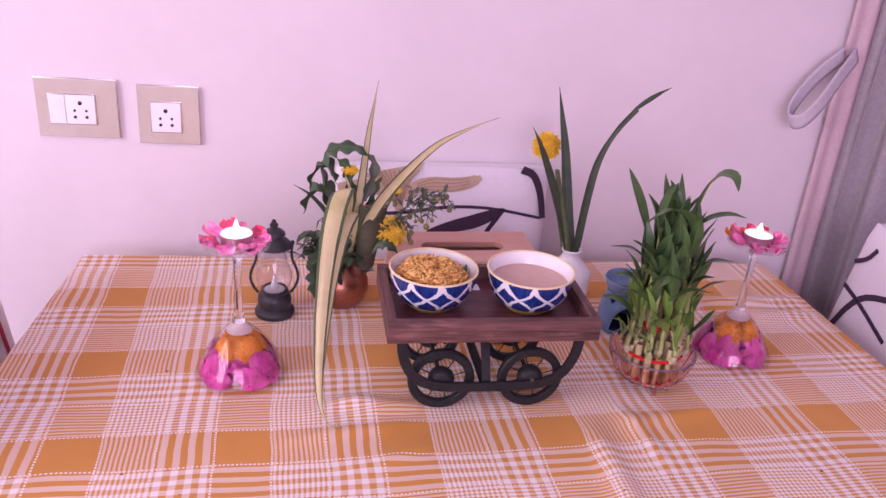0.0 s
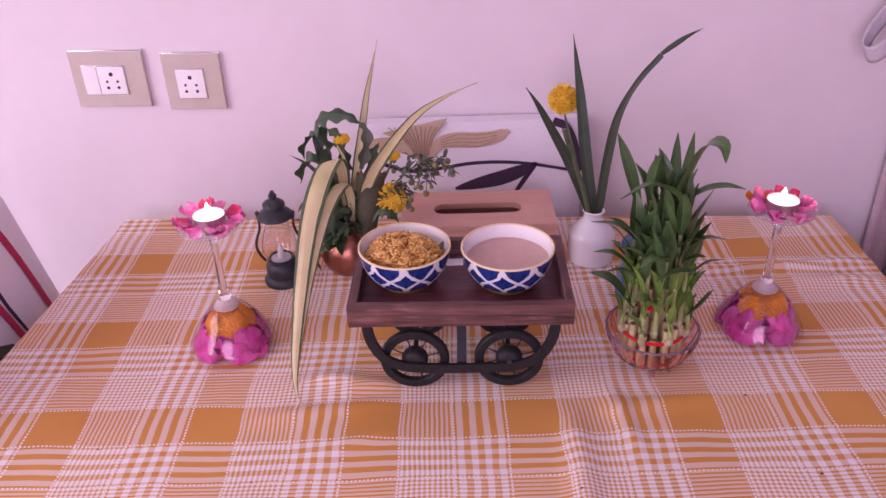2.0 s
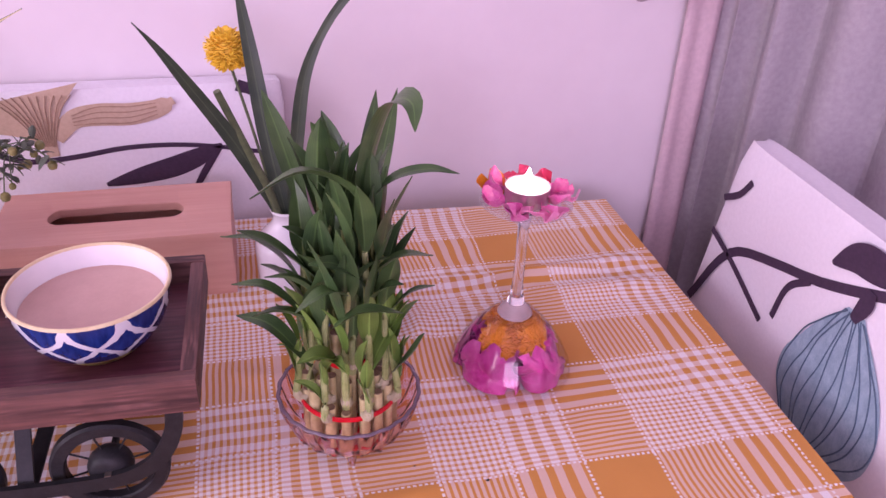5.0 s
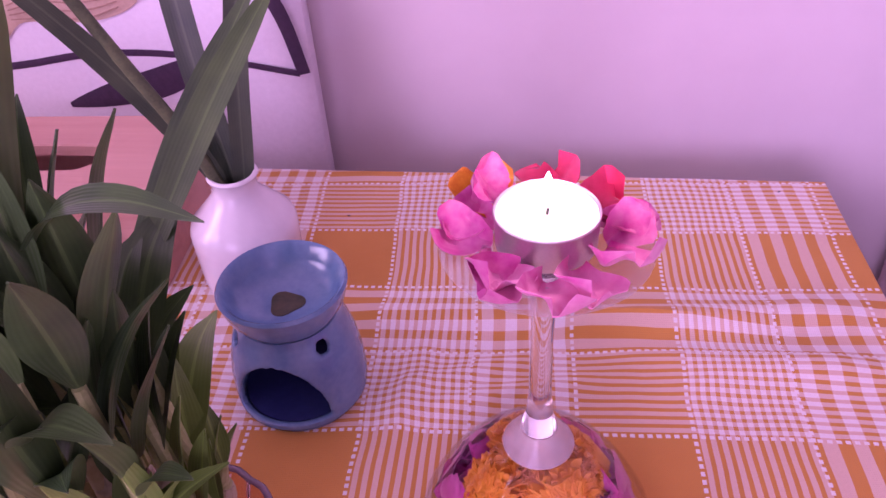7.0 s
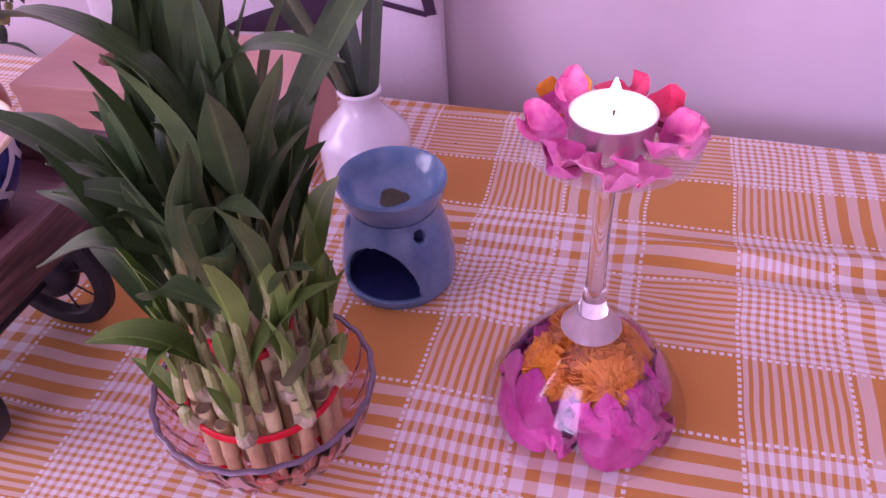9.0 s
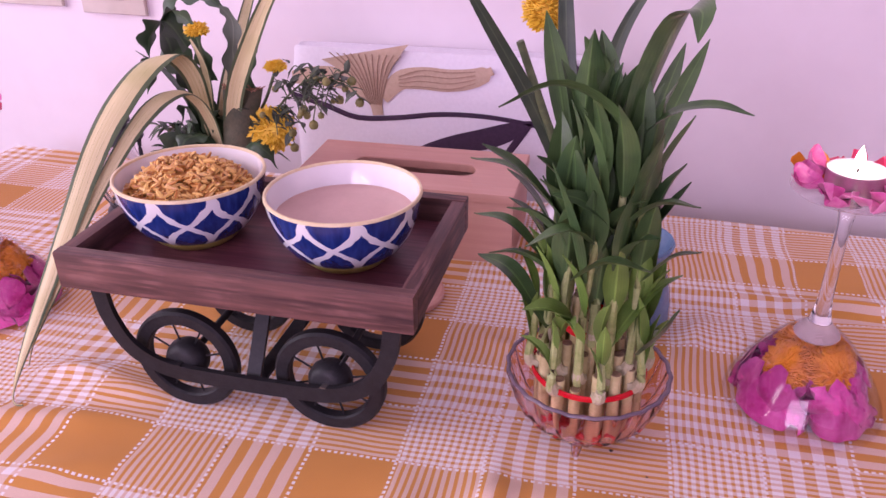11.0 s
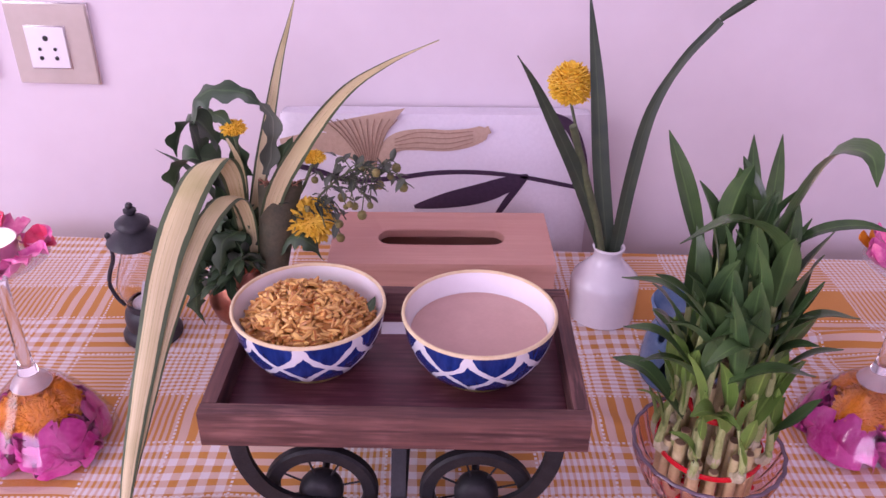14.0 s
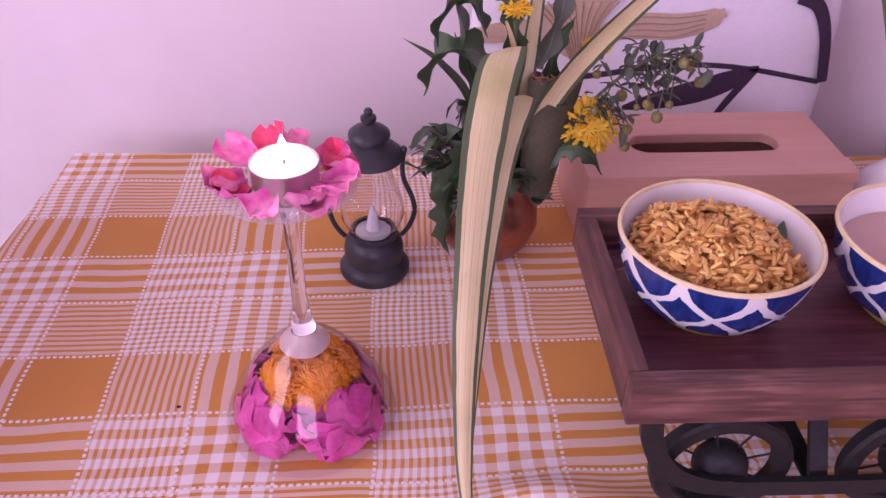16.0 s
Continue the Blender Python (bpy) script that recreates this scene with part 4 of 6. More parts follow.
def petal_mesh(bm, rnd, length, width, curl, m):
    """A cupped, ruffled petal with thickness."""
    nu, nv = 8, 6
    grid = []
    ph = rnd.random() * 6
    for i in range(nu + 1):
        t = i / nu
        w = width * (0.30 + 0.70 * math.sin(min(1, t * 1.15) * math.pi / 2)) * (1 if t < 0.72 else math.sqrt(max(0.03, 1 - ((t - 0.72) / 0.30) ** 2)))
        row = []
        for j in range(nv + 1):
            s = j / nv * 2 - 1
            z = curl * length * t * t + 0.22 * width * s * s + 0.11 * width * math.sin(4.5 * s + 6 * t + ph) * t
            row.append(Vector((length * t, w * s / 2, z)))
        grid.append(row)
    top = [[bm.verts.new(m @ p) for p in row] for row in grid]
    low = [[bm.verts.new(m @ (p - Vector((0, 0, 0.0005)))) for p in row] for row in grid]
    for i in range(nu):
        for j in range(nv):
            bm.faces.new((top[i][j], top[i + 1][j], top[i + 1][j + 1], top[i][j + 1]))
            bm.faces.new((low[i][j + 1], low[i + 1][j + 1], low[i + 1][j], low[i][j]))
    for i in range(nu):
        bm.faces.new((top[i][0], low[i][0], low[i + 1][0], top[i + 1][0]))
        bm.faces.new((low[i][nv], top[i][nv], top[i + 1][nv], low[i + 1][nv]))
    for j in range(nv):
        bm.faces.new((top[0][j + 1], low[0][j + 1], low[0][j], top[0][j]))
        bm.faces.new((top[nu][j], low[nu][j], low[nu][j + 1], top[nu][j + 1]))
    return bm


def scatter_petals(at, seed, reds):
    rnd = random.Random(seed)
    n = 13
    for k in range(n):
        a = math.tau * (k + rnd.uniform(-0.35, 0.35)) / n
        m = Euler((rnd.uniform(-0.40, 0.40), rnd.uniform(-0.40, -0.15) if k % 4 == 0 else rnd.uniform(-0.12, 0.08), a + rnd.uniform(-0.9, 0.9))).to_matrix().to_4x4()
        bm = petal_mesh(bmesh.new(), rnd, rnd.uniform(0.017, 0.025), rnd.uniform(0.020, 0.029), rnd.uniform(-0.10, 0.40), m)
        for v in bm.verts:
            v.co += Vector((noise.noise(v.co * 150), noise.noise(v.co * 150 + Vector((5, 0, 0))), noise.noise(v.co * 130 + Vector((0, 9, 0))))) * 0.0014
        r = 0.0195 + rnd.uniform(0, 0.0045)
        zmin = min(v.co.z for v in bm.verts)
        red = k in reds
        if k == 5 and seed == 8:
            single("marigold_petal", bm, M_marigold, (at[0] + r * math.cos(a), at[1] + r * math.sin(a), at[2] - zmin), "orange marigold petal tucked beside the candle", "petal", "petals round the candles")
            continue
        single("rose_petal", bm, M_petal_red if red else M_petal, (at[0] + r * math.cos(a), at[1] + r * math.sin(a), at[2] - zmin), "curled red rose petal round the candle" if red else "curled pink rose petal round the candle", "petal", "petals round the candles")


def build_rose(at, radius, height, seed, tilt=(0, 0)):
    rnd = random.Random(seed)
    t = thing("rose", at, "magenta pink rose head pressed under the glass", "rose", "flowers under the glasses")
    heart = lathe(bmesh.new(), [(0, 0.001), (radius * 0.72, 0.002), (radius * 0.77, height * 0.34), (radius * 0.50, height * 0.62), (0, height * 0.72)], 24, wobble=lambda a, i: 1 + 0.06 * math.sin(5 * a + i))
    part("heart", heart, M_rose, t)
    count = 0
    for ring, (n, r0, lean, size) in enumerate(((3, 0.10, 0.15, 0.8), (4, 0.25, 0.45, 1.0), (5, 0.42, 0.85, 1.15), (6, 0.55, 1.2, 1.2))):
        for k in range(n):
            a = math.tau * (k + rnd.random() * 0.6) / n
            m = (Matrix.Rotation(tilt[0], 4, "X") @ Matrix.Rotation(tilt[1], 4, "Y") @ Matrix.Rotation(a, 4, "Z")
                 @ Matrix.Translation((radius * r0 * 0.5, 0, height * 0.10)) @ Matrix.Rotation(-(math.pi / 2 - lean), 4, "Y"))
            bm = petal_mesh(bmesh.new(), rnd, height * size * 1.0, radius * 1.25 * size, -0.35 if ring > 1 else 0.25, m)
            for v in bm.verts:
                v.co.z = max(v.co.z, 0.0006 + 0.0004 * (count % 3))
                d = math.hypot(v.co.x, v.co.y)
                if d > radius:
                    v.co.x, v.co.y = v.co.x * radius / d, v.co.y * radius / d
            part("petal", bm, M_rose, t)
            count += 1
    return t


def build_marigold(at, radius, height, seed, material, label, group, name="marigold", stem=None):
    rnd = random.Random(seed)
    t = thing(name, at, label, "flower", group)
    core = lathe(bmesh.new(), [(0, height * 0.1), (radius * 0.55, height * 0.15), (radius * 0.72, height * 0.45), (radius * 0.55, height * 0.75), (0, height * 0.88)], 16)
    part("flower_head", core, material, t)
    bm = bmesh.new()
    many = 380 if name == "marigold" else 240
    for k in range(many):
        th = math.acos(1 - 1.75 * (k + 0.5) / many)
        a = k * 2.39996 + rnd.uniform(-0.2, 0.2)
        d = Vector((math.sin(th) * math.cos(a), math.sin(th) * math.sin(a), math.cos(th)))
        base = Vector((d.x * radius * 0.6, d.y * radius * 0.6, height * 0.45 + d.z * height * 0.38))
        reach = 1.0 if name == "marigold" else rnd.uniform(0.85, 1.15)
        out = Vector((d.x * radius * reach, d.y * radius * reach, height * 0.45 + d.z * height * 0.55))
        s = d.cross(Vector((0, 0, 1))) if abs(d.z) < 0.95 else Vector((1, 0, 0))
        s = (s.normalized() + Vector((rnd.uniform(-0.4, 0.4), rnd.uniform(-0.4, 0.4), rnd.uniform(-0.4, 0.4)))).normalized()
        out += Vector((rnd.uniform(-1, 1), rnd.uniform(-1, 1), rnd.uniform(-1, 1))) * radius * 0.10
        u = (out - base).normalized().cross(s).normalized() * 0.0004
        w = radius * (rnd.uniform(0.085, 0.14) if name == "marigold" else rnd.uniform(0.055, 0.085))
        mid = base.lerp(out, 0.65) + d * radius * 0.04
        v = [base - s * w * 0.4, base + s * w * 0.4, mid + s * w, out + s * w * 0.6 + d * 0.0006, out - s * w * 0.6 - d * 0.0006, mid - s * w]
        top = [bm.verts.new(p + u) for p in v]
        low = [bm.verts.new(p - u) for p in v]
        bm.faces.new(top), bm.faces.new(low[::-1])
        for q in range(6):
            bm.faces.new((top[q], low[q], low[(q + 1) % 6], top[(q + 1) % 6]))
    part("petals", bm, material, t, smooth=False)
    if stem:
        part("stem", tube(bmesh.new(), stem, 0.0016, 8, 12), M_stem, t)
    return t


def candle_set(x, y, seed, reds, where, tall=1.0):
    z = cloth_height(x, y) + 0.0005
    build_candle_glass((x, y, z), where, tall)
    top = z + 0.1868 * tall
    build_tealight((x, y, top - 0.0008))
    scatter_petals((x, y, top - 0.0005), seed, reds)
    rnd = random.Random(seed)
    spots = [(-0.031, -0.022), (0.024, -0.027), (0.030, 0.021), (-0.024, 0.029), (0.0, 0.0)]
    for k, (dx, dy) in enumerate(spots):
        press(build_rose((x + dx, y + dy, z + 0.0003), 0.0330, 0.037, seed * 7 + k, (rnd.uniform(-0.5, 0.5), rnd.uniform(-0.5, 0.5))), (x, y), z, 0.012, seed + k)
    for k, (dx, dy) in enumerate([(-0.018, -0.014), (0.011, -0.019), (0.022, 0.006), (-0.006, 0.020), (0.0, -0.002)]):
        press(build_marigold((x + dx, y + dy, z + 0.0270 + 0.004 * (k % 2)), 0.0190, 0.031, seed * 11 + k, M_marigold, "bright orange marigold head under the glass", "flowers under the glasses"), (x, y), z, 0.10, seed * 3 + k)


GLASS_L, GLASS_R = (-0.1680, 0.197), (0.5430, 0.206)
candle_set(*GLASS_L, 3, (1, 4, 8), "rose and marigold heads")
candle_set(*GLASS_R, 8, (2, 3), "rose petals and marigold heads", 0.966)

# ---------- lantern ----------


def build_lantern():
    at = (-0.1250, 0.357, cloth_height(-0.1250, 0.357) + 0.0003)
    l = thing("lantern", at, "small black metal hurricane lantern with glass chimney", "lantern")
    base = [(0, 0), (0.0285, 0), (0.0295, 0.002), (0.0295, 0.006), (0.0270, 0.010), (0.0235, 0.0125), (0.0245, 0.017), (0.0250, 0.024), (0.0235, 0.031), (0.0195, 0.0345), (0.0205, 0.0375), (0.0200, 0.0405), (0.0170, 0.0405), (0.0170, 0.034), (0, 0.034)]
    part("base", lathe(bmesh.new(), base, 44), M_lantern, l)
    g = [(0.0178, 0.0395), (0.0225, 0.047), (0.0262, 0.056), (0.0258, 0.066), (0.0215, 0.080), (0.0165, 0.094), (0.0148, 0.106), (0.0146, 0.110)]
    inner = [(r - 0.0010, z) for r, z in g]
    part("glass_chimney", lathe(bmesh.new(), g + inner[::-1] + [g[0]], 44), M_glass, l, "clear pear-shaped glass chimney")
    cap = [(0.0120, 0.1075), (0.0262, 0.1070), (0.0272, 0.1085), (0.0255, 0.1110), (0.0185, 0.1175), (0.0130, 0.1215), (0.0125, 0.1240), (0.0165, 0.1255), (0.0160, 0.1280), (0.0120, 0.1315), (0.0065, 0.1345), (0.0042, 0.1360), (0.0062, 0.1385), (0.0060, 0.1410), (0.0030, 0.1425), (0.0036, 0.1450), (0.0022, 0.1472), (0, 0.1478)]
    part("cap", lathe(bmesh.new(), cap, 44), M_lantern, l)
    for s in (-1, 1):
        pts = [(s * 0.0262, 0, 0.110), (s * 0.0250, 0, 0.099), (s * 0.0262, 0, 0.086), (s * 0.0325, 0, 0.070), (s * 0.0345, 0, 0.057), (s * 0.0300, 0, 0.043), (s * 0.0235, 0, 0.034)]
        part("side_bar", tube(bmesh.new(), pts, 0.0021, 10, 30), M_lantern, l)
        part("bar_knob", lathe(bmesh.new(), [(0, -0.003), (0.0028, -0.0015), (0.0030, 0.001), (0.0015, 0.003), (0, 0.0032)], 12, centre=(s * 0.0262, 0, 0.1125)), M_lantern, l)
    part("led_flame", lathe(bmesh.new(), [(0, 0.0345), (0.0150, 0.0345), (0.0150, 0.0395), (0.0125, 0.0405), (0.0060, 0.0410), (0.0052, 0.046), (0.0038, 0.054), (0.0018, 0.061), (0, 0.064)], 28), M_white_led, l, "white plastic flame-shaped light")
    for c in l.children:
        for v in c.data.vertices:
            v.co.z *= 1.03


build_lantern()

# ---------- bamboo in a glass dish ----------
POT = (0.380, 0.138)


def build_dish():
    at = (POT[0], POT[1], cloth_height(*POT) + 0.0004)
    d = thing("glass_dish", at, "rose-tinted ribbed glass dish on small feet", "dish")
    prof = [(0, 0.010), (0.026, 0.0105), (0.038, 0.015), (0.047, 0.025), (0.0535, 0.040), (0.0570, 0.0525), (0.0582, 0.0550), (0.0570, 0.0562), (0.0552, 0.0535), (0.0512, 0.040), (0.0445, 0.0265), (0.036, 0.018), (0.024, 0.0140), (0, 0.0135)]
    def ribs(a, i):
        k = min(i, 13 - i)
        return 1 + (0.030 * math.cos(22 * a + 0.22 * i) if 2 <= i <= 5 else (0.014 * math.cos(22 * a) if i in (6, 7) else 0))
    part("bowl_body", lathe(bmesh.new(), prof, 132, ribs), M_pinkglass, d)
    rim = [(0.0570 + 0.0017 * math.cos(q), 0.0560 + 0.0013 * math.sin(q)) for q in [math.tau * k / 10 for k in range(11)]]
    part("rim", lathe(bmesh.new(), rim, 88, lambda a, i: 1 + 0.010 * math.cos(22 * a)), M_dish_rim, d, "mauve scalloped rim")
    for k in range(3):
        a = radians(-95 + 120 * k)
        p = Vector((0.030 * math.cos(a), 0.030 * math.sin(a), 0))
        bm = tube(bmesh.new(), [p * 0.9 + Vector((0, 0, 0.013)), p + Vector((0, 0, 0.006)), p * 1.12 + Vector((0, 0, 0.0008))], lambda t: 0.0055 - 0.0035 * t, 10)
        part("foot", bm, M_pinkglass, d)
    pebbles = bmesh.new()
    rnd = random.Random(2)
    for _ in range(90):
        r, a = 0.040 * math.sqrt(rnd.random()), rnd.random() * math.tau
        z = 0.0165 + 0.0025 * rnd.random() + max(0, r - 0.030) * 0.55
        bmesh.ops.create_icosphere(pebbles, subdivisions=1, radius=rnd.uniform(0.0022, 0.0036), matrix=Matrix.Translation((r * math.cos(a), r * math.sin(a), z)))
    ob = part("red_pebbles", pebbles, M_red)
    ob.location = at
    tagged(ob, "red gel pebbles in the glass dish", "pebbles", kind="stuff")
    return at


def build_bamboo(at):
    rnd = random.Random(21)
    p = thing("lucky_bamboo", (at[0], at[1], at[2] + 0.0195), "bundle of green lucky bamboo tied with red bands", "plant")
    stalks = []
    for ring, (n, r, h0) in enumerate(((1, 0, 0.115), (6, 0.0125, 0.090), (11, 0.0235, 0.058), (16, 0.0345, 0.0475))):
        for k in range(n):
            a = math.tau * (k + 0.5 * (ring % 2)) / n + rnd.uniform(-0.05, 0.05)
            rr = r + rnd.uniform(-0.0008, 0.0008)
            h = h0 + rnd.uniform(-0.007, 0.009)
            x, y = rr * math.cos(a), rr * math.sin(a)
            rad = rnd.uniform(0.0040, 0.0047)
            prof = [(0, 0), (rad * 0.93, 0), (rad, 0.002), (rad * 0.97, h * 0.42), (rad * 1.07, h * 0.45), (rad * 0.95, h * 0.48), (rad * 0.96, h - 0.001), (rad * 0.9, h), (0, h)]
            s = part("stalk", lathe(bmesh.new(), prof, 12, centre=(x, y, 0)), M_cane, p)
            part("cut_end", lathe(bmesh.new(), [(0, h + 0.0003), (rad * 0.8, h + 0.0003), (rad * 0.85, h), (0, h)], 10, centre=(x, y, 0)), M_cane_end, s)
            stalks.append((x, y, h, a, ring))
    for r, z, minor in ((0.0398, 0.038, 0.0024), (0.0198, 0.075, 0.0030)):
        bm = bmesh.new()
        rings = []
        for k in range(56):
            a = math.tau * k / 56
            rings.append([bm.verts.new(((r + minor * 0.6 * math.cos(q)) * math.cos(a), (r + minor * 0.6 * math.cos(q)) * math.sin(a), z + minor * math.sin(q))) for q in [math.tau * i / 8 for i in range(8)]])
        for k in range(56):
            for q in range(8):
                bm.faces.new((rings[k][q], rings[(k + 1) % 56][q], rings[(k + 1) % 56][(q + 1) % 8], rings[k][(q + 1) % 8]))
        part("red_band", bm, M_red, p, "shiny red band round the stalks")
    # side shoots: short curved ones outside, tall ones within; the leaves arch out from their upper half
    up = Vector((0, 0, 1))

    def arching(start, turn, elevation, droop, length):
        pts, q = [start], start.copy()
        for k in range(4):
            e = elevation - droop * (k + 0.5) / 4 * (0.4 + 0.6 * k / 3)
            q = q + (Vector((math.cos(turn), math.sin(turn), 0)) * math.cos(e) + up * math.sin(e)) * length / 4
            pts.append(q.copy())
        return pts

    for n, (x, y, h, a, ring) in enumerate(stalks):
        if ring == 3 and n % 2 == 1:
            continue
        out = Vector((math.cos(a), math.sin(a), 0)) if ring else Vector((0.3, 0.1, 0))
        top = (0.212, 0.200, 0.165, 0.082)[ring] + rnd.uniform(-0.020, 0.020) * (0.7 if ring == 3 else 1)
        base = Vector((x, y, h * rnd.uniform(0.66, 0.86))) + out * 0.0040
        lean = rnd.uniform(0.000, 0.009) if ring < 3 else rnd.uniform(0.000, 0.006)
        path = [base, base + out * 0.0050 + up * 0.005, Vector((x, y, base.z + (top - base.z) * 0.5)) + out * (0.006 + lean * 0.4), Vector((x, y, top)) + out * lean + Vector((rnd.uniform(-0.006, 0.006), rnd.uniform(-0.006, 0.006), 0))]
        shoot = part("shoot", tube(bmesh.new(), path, lambda t: 0.0040 - 0.0018 * t, 8, 10), M_bamboo_shoot, p, "pale green side shoot")
        part("bud_scale", tube(bmesh.new(), [base - out * 0.001, base + out * 0.0035 + up * 0.003, base + out * 0.0050 + up * 0.009], lambda t: 0.0056 - 0.0022 * t, 8, 6), M_bud, shoot, "papery pale bud scale")
        line = spline(path, 20)
        nleaf = (7, 7, 5, 3)[ring]
        first = (0.48, 0.48, 0.52, 0.58)[ring]
        for q in range(nleaf):
            t = first + (1 - first) * q / (nleaf - 1)
            start = line[int(t * 20)]
            turn = a + (q * 2.4 + rnd.uniform(-0.5, 0.5) if ring < 2 else rnd.uniform(-1.7, 1.7))
            last = q >= nleaf - 1
            length = rnd.uniform(0.046, 0.070) if ring < 3 else rnd.uniform(0.026, 0.042)
            width = length * rnd.uniform(0.22, 0.32)
            elevation = rnd.uniform(1.28, 1.54) if last or rnd.random() < 0.68 else rnd.uniform(1.05, 1.28)
            droop = rnd.uniform(0.0, 0.5) if elevation > 1.28 else rnd.uniform(0.4, 1.3)
            pts = arching(start, turn, elevation, droop, length)
            d = Vector((math.cos(turn), math.sin(turn), 0))
            bm = blade(bmesh.new(), pts, lance(width, 0.30, 0.40), d.cross(up), 12, rnd.uniform(0.15, 0.6), 0.0004, rnd.uniform(-0.9, 0.9))
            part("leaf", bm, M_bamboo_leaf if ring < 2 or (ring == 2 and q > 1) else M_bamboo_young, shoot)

    # the leaves that stand out of the crown and the sides
    origin = p.location
    for width, *pts in (
            (0.017, (0.354, 0.158, 0.965), (0.341, 0.182, 1.012), (0.330, 0.203, 1.046)),
            (0.016, (0.392, 0.160, 0.925), (0.411, 0.228, 0.975), (0.427, 0.288, 1.009)),
            (0.014, (0.398, 0.158, 0.935), (0.422, 0.218, 0.985), (0.442, 0.269, 1.017)),
            (0.023, (0.390, 0.130, 0.975), (0.398, 0.131, 1.020), (0.412, 0.127, 1.060), (0.421, 0.106, 1.069), (0.420, 0.088, 1.057)),
            (0.011, (0.388, 0.135, 0.975), (0.412, 0.128, 1.004), (0.436, 0.121, 1.014), (0.458, 0.117, 1.011)),
            (0.024, (0.400, 0.122, 0.962), (0.382, 0.112, 1.006), (0.350, 0.104, 1.026), (0.316, 0.100, 1.012)),
            (0.015, (0.362, 0.124, 0.925), (0.330, 0.112, 0.968), (0.306, 0.105, 0.987)),
            (0.017, (0.398, 0.136, 0.930), (0.414, 0.134, 0.972), (0.428, 0.132, 1.004)),
            (0.016, (0.402, 0.136, 0.895), (0.416, 0.134, 0.932), (0.431, 0.132, 0.962)),
            (0.017, (0.350, 0.124, 0.850), (0.322, 0.136, 0.884), (0.297, 0.145, 0.890)),
            (0.010, (0.352, 0.126, 0.938), (0.322, 0.131, 0.962), (0.293, 0.136, 0.965)),
            (0.012, (0.348, 0.122, 0.900), (0.322, 0.126, 0.926), (0.297, 0.129, 0.929)),
            (0.017, (0.412, 0.112, 0.845), (0.425, 0.102, 0.870), (0.432, 0.096, 0.892)),
            (0.010, (0.408, 0.120, 0.895), (0.424, 0.110, 0.920), (0.440, 0.102, 0.930)),
            (0.016, (0.392, 0.104, 0.940), (0.412, 0.094, 0.962), (0.434, 0.086, 0.966)),
            (0.018, (0.372, 0.104, 0.900), (0.362, 0.094, 0.945), (0.350, 0.088, 0.985)),
            (0.019, (0.392, 0.106, 0.910), (0.398, 0.096, 0.955), (0.408, 0.092, 0.990)),
            (0.016, (0.376, 0.100, 0.930), (0.360, 0.086, 0.944), (0.338, 0.076, 0.936)),
            (0.018, (0.366, 0.098, 0.905), (0.386, 0.084, 0.926), (0.412, 0.078, 0.926))):
        q = [Vector(v) - origin for v in pts]
        d = q[-1] - q[0]
        bm = blade(bmesh.new(), q, lance(width, 0.35, 0.42), Vector((d.x, d.y, 0)).cross(up) if math.hypot(d.x, d.y) > 0.012 else Vector((1, 0.3, 0)), 14, 0.3, 0.0004, rnd.uniform(-0.5, 0.5))
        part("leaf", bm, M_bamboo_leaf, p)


build_bamboo(build_dish())

# ---------- copper pot with the mixed bouquet ----------
COPPER = (-0.0265, 0.387)


def build_copper_pot():
    at = (COPPER[0], COPPER[1], cloth_height(*COPPER) + 0.0004)
    t = thing("copper_pot", at, "round polished copper water pot holding a bouquet", "pot")
    prof = [(0, 0.0), (0.022, 0.0), (0.0300, 0.004), (0.0395, 0.016), (0.0440, 0.030), (0.0430, 0.044), (0.0365, 0.058), (0.0275, 0.067), (0.0250, 0.071), (0.0265, 0.077), (0.0330, 0.083), (0.0335, 0.0845), (0.0315, 0.0845), (0.0245, 0.077), (0.0232, 0.071), (0.026, 0.066), (0.035, 0.057), (0.0415, 0.043), (0.042, 0.031), (0.037, 0.016), (0.028, 0.006), (0, 0.003)]
    part("body", lathe(bmesh.new(), prof, 60), M_copper, t)


build_copper_pot()
MOUTH = Vector((COPPER[0], COPPER[1], TOP + 0.060))


def strap_width(w, end=0.12, start=0.75):
    return lambda t: w * (start + (1 - start) * min(1, t / 0.25)) * (1 if t < 0.45 else max(end, 1 - ((t - 0.45) / 0.55) ** 1.4))


def long_leaf(points, width, side, material, label, fold=0.3, twist=0.0, n=30, thick=0.0007, name="strap_leaf", group="leaves in the copper pot"):
    p0 = Vector(points[0])
    bm = blade(bmesh.new(), [Vector(p) - p0 for p in points], width, side, n, fold, thick, twist)
    return single(name, bm, material, p0, label, "leaf", group)


def spike_width(w):
    return lambda t: w * (0.7 + 0.3 * min(1, t / 0.2)) * (1 if t < 0.35 else max(0.05, (1 - (t - 0.35) / 0.65) ** 1.1))


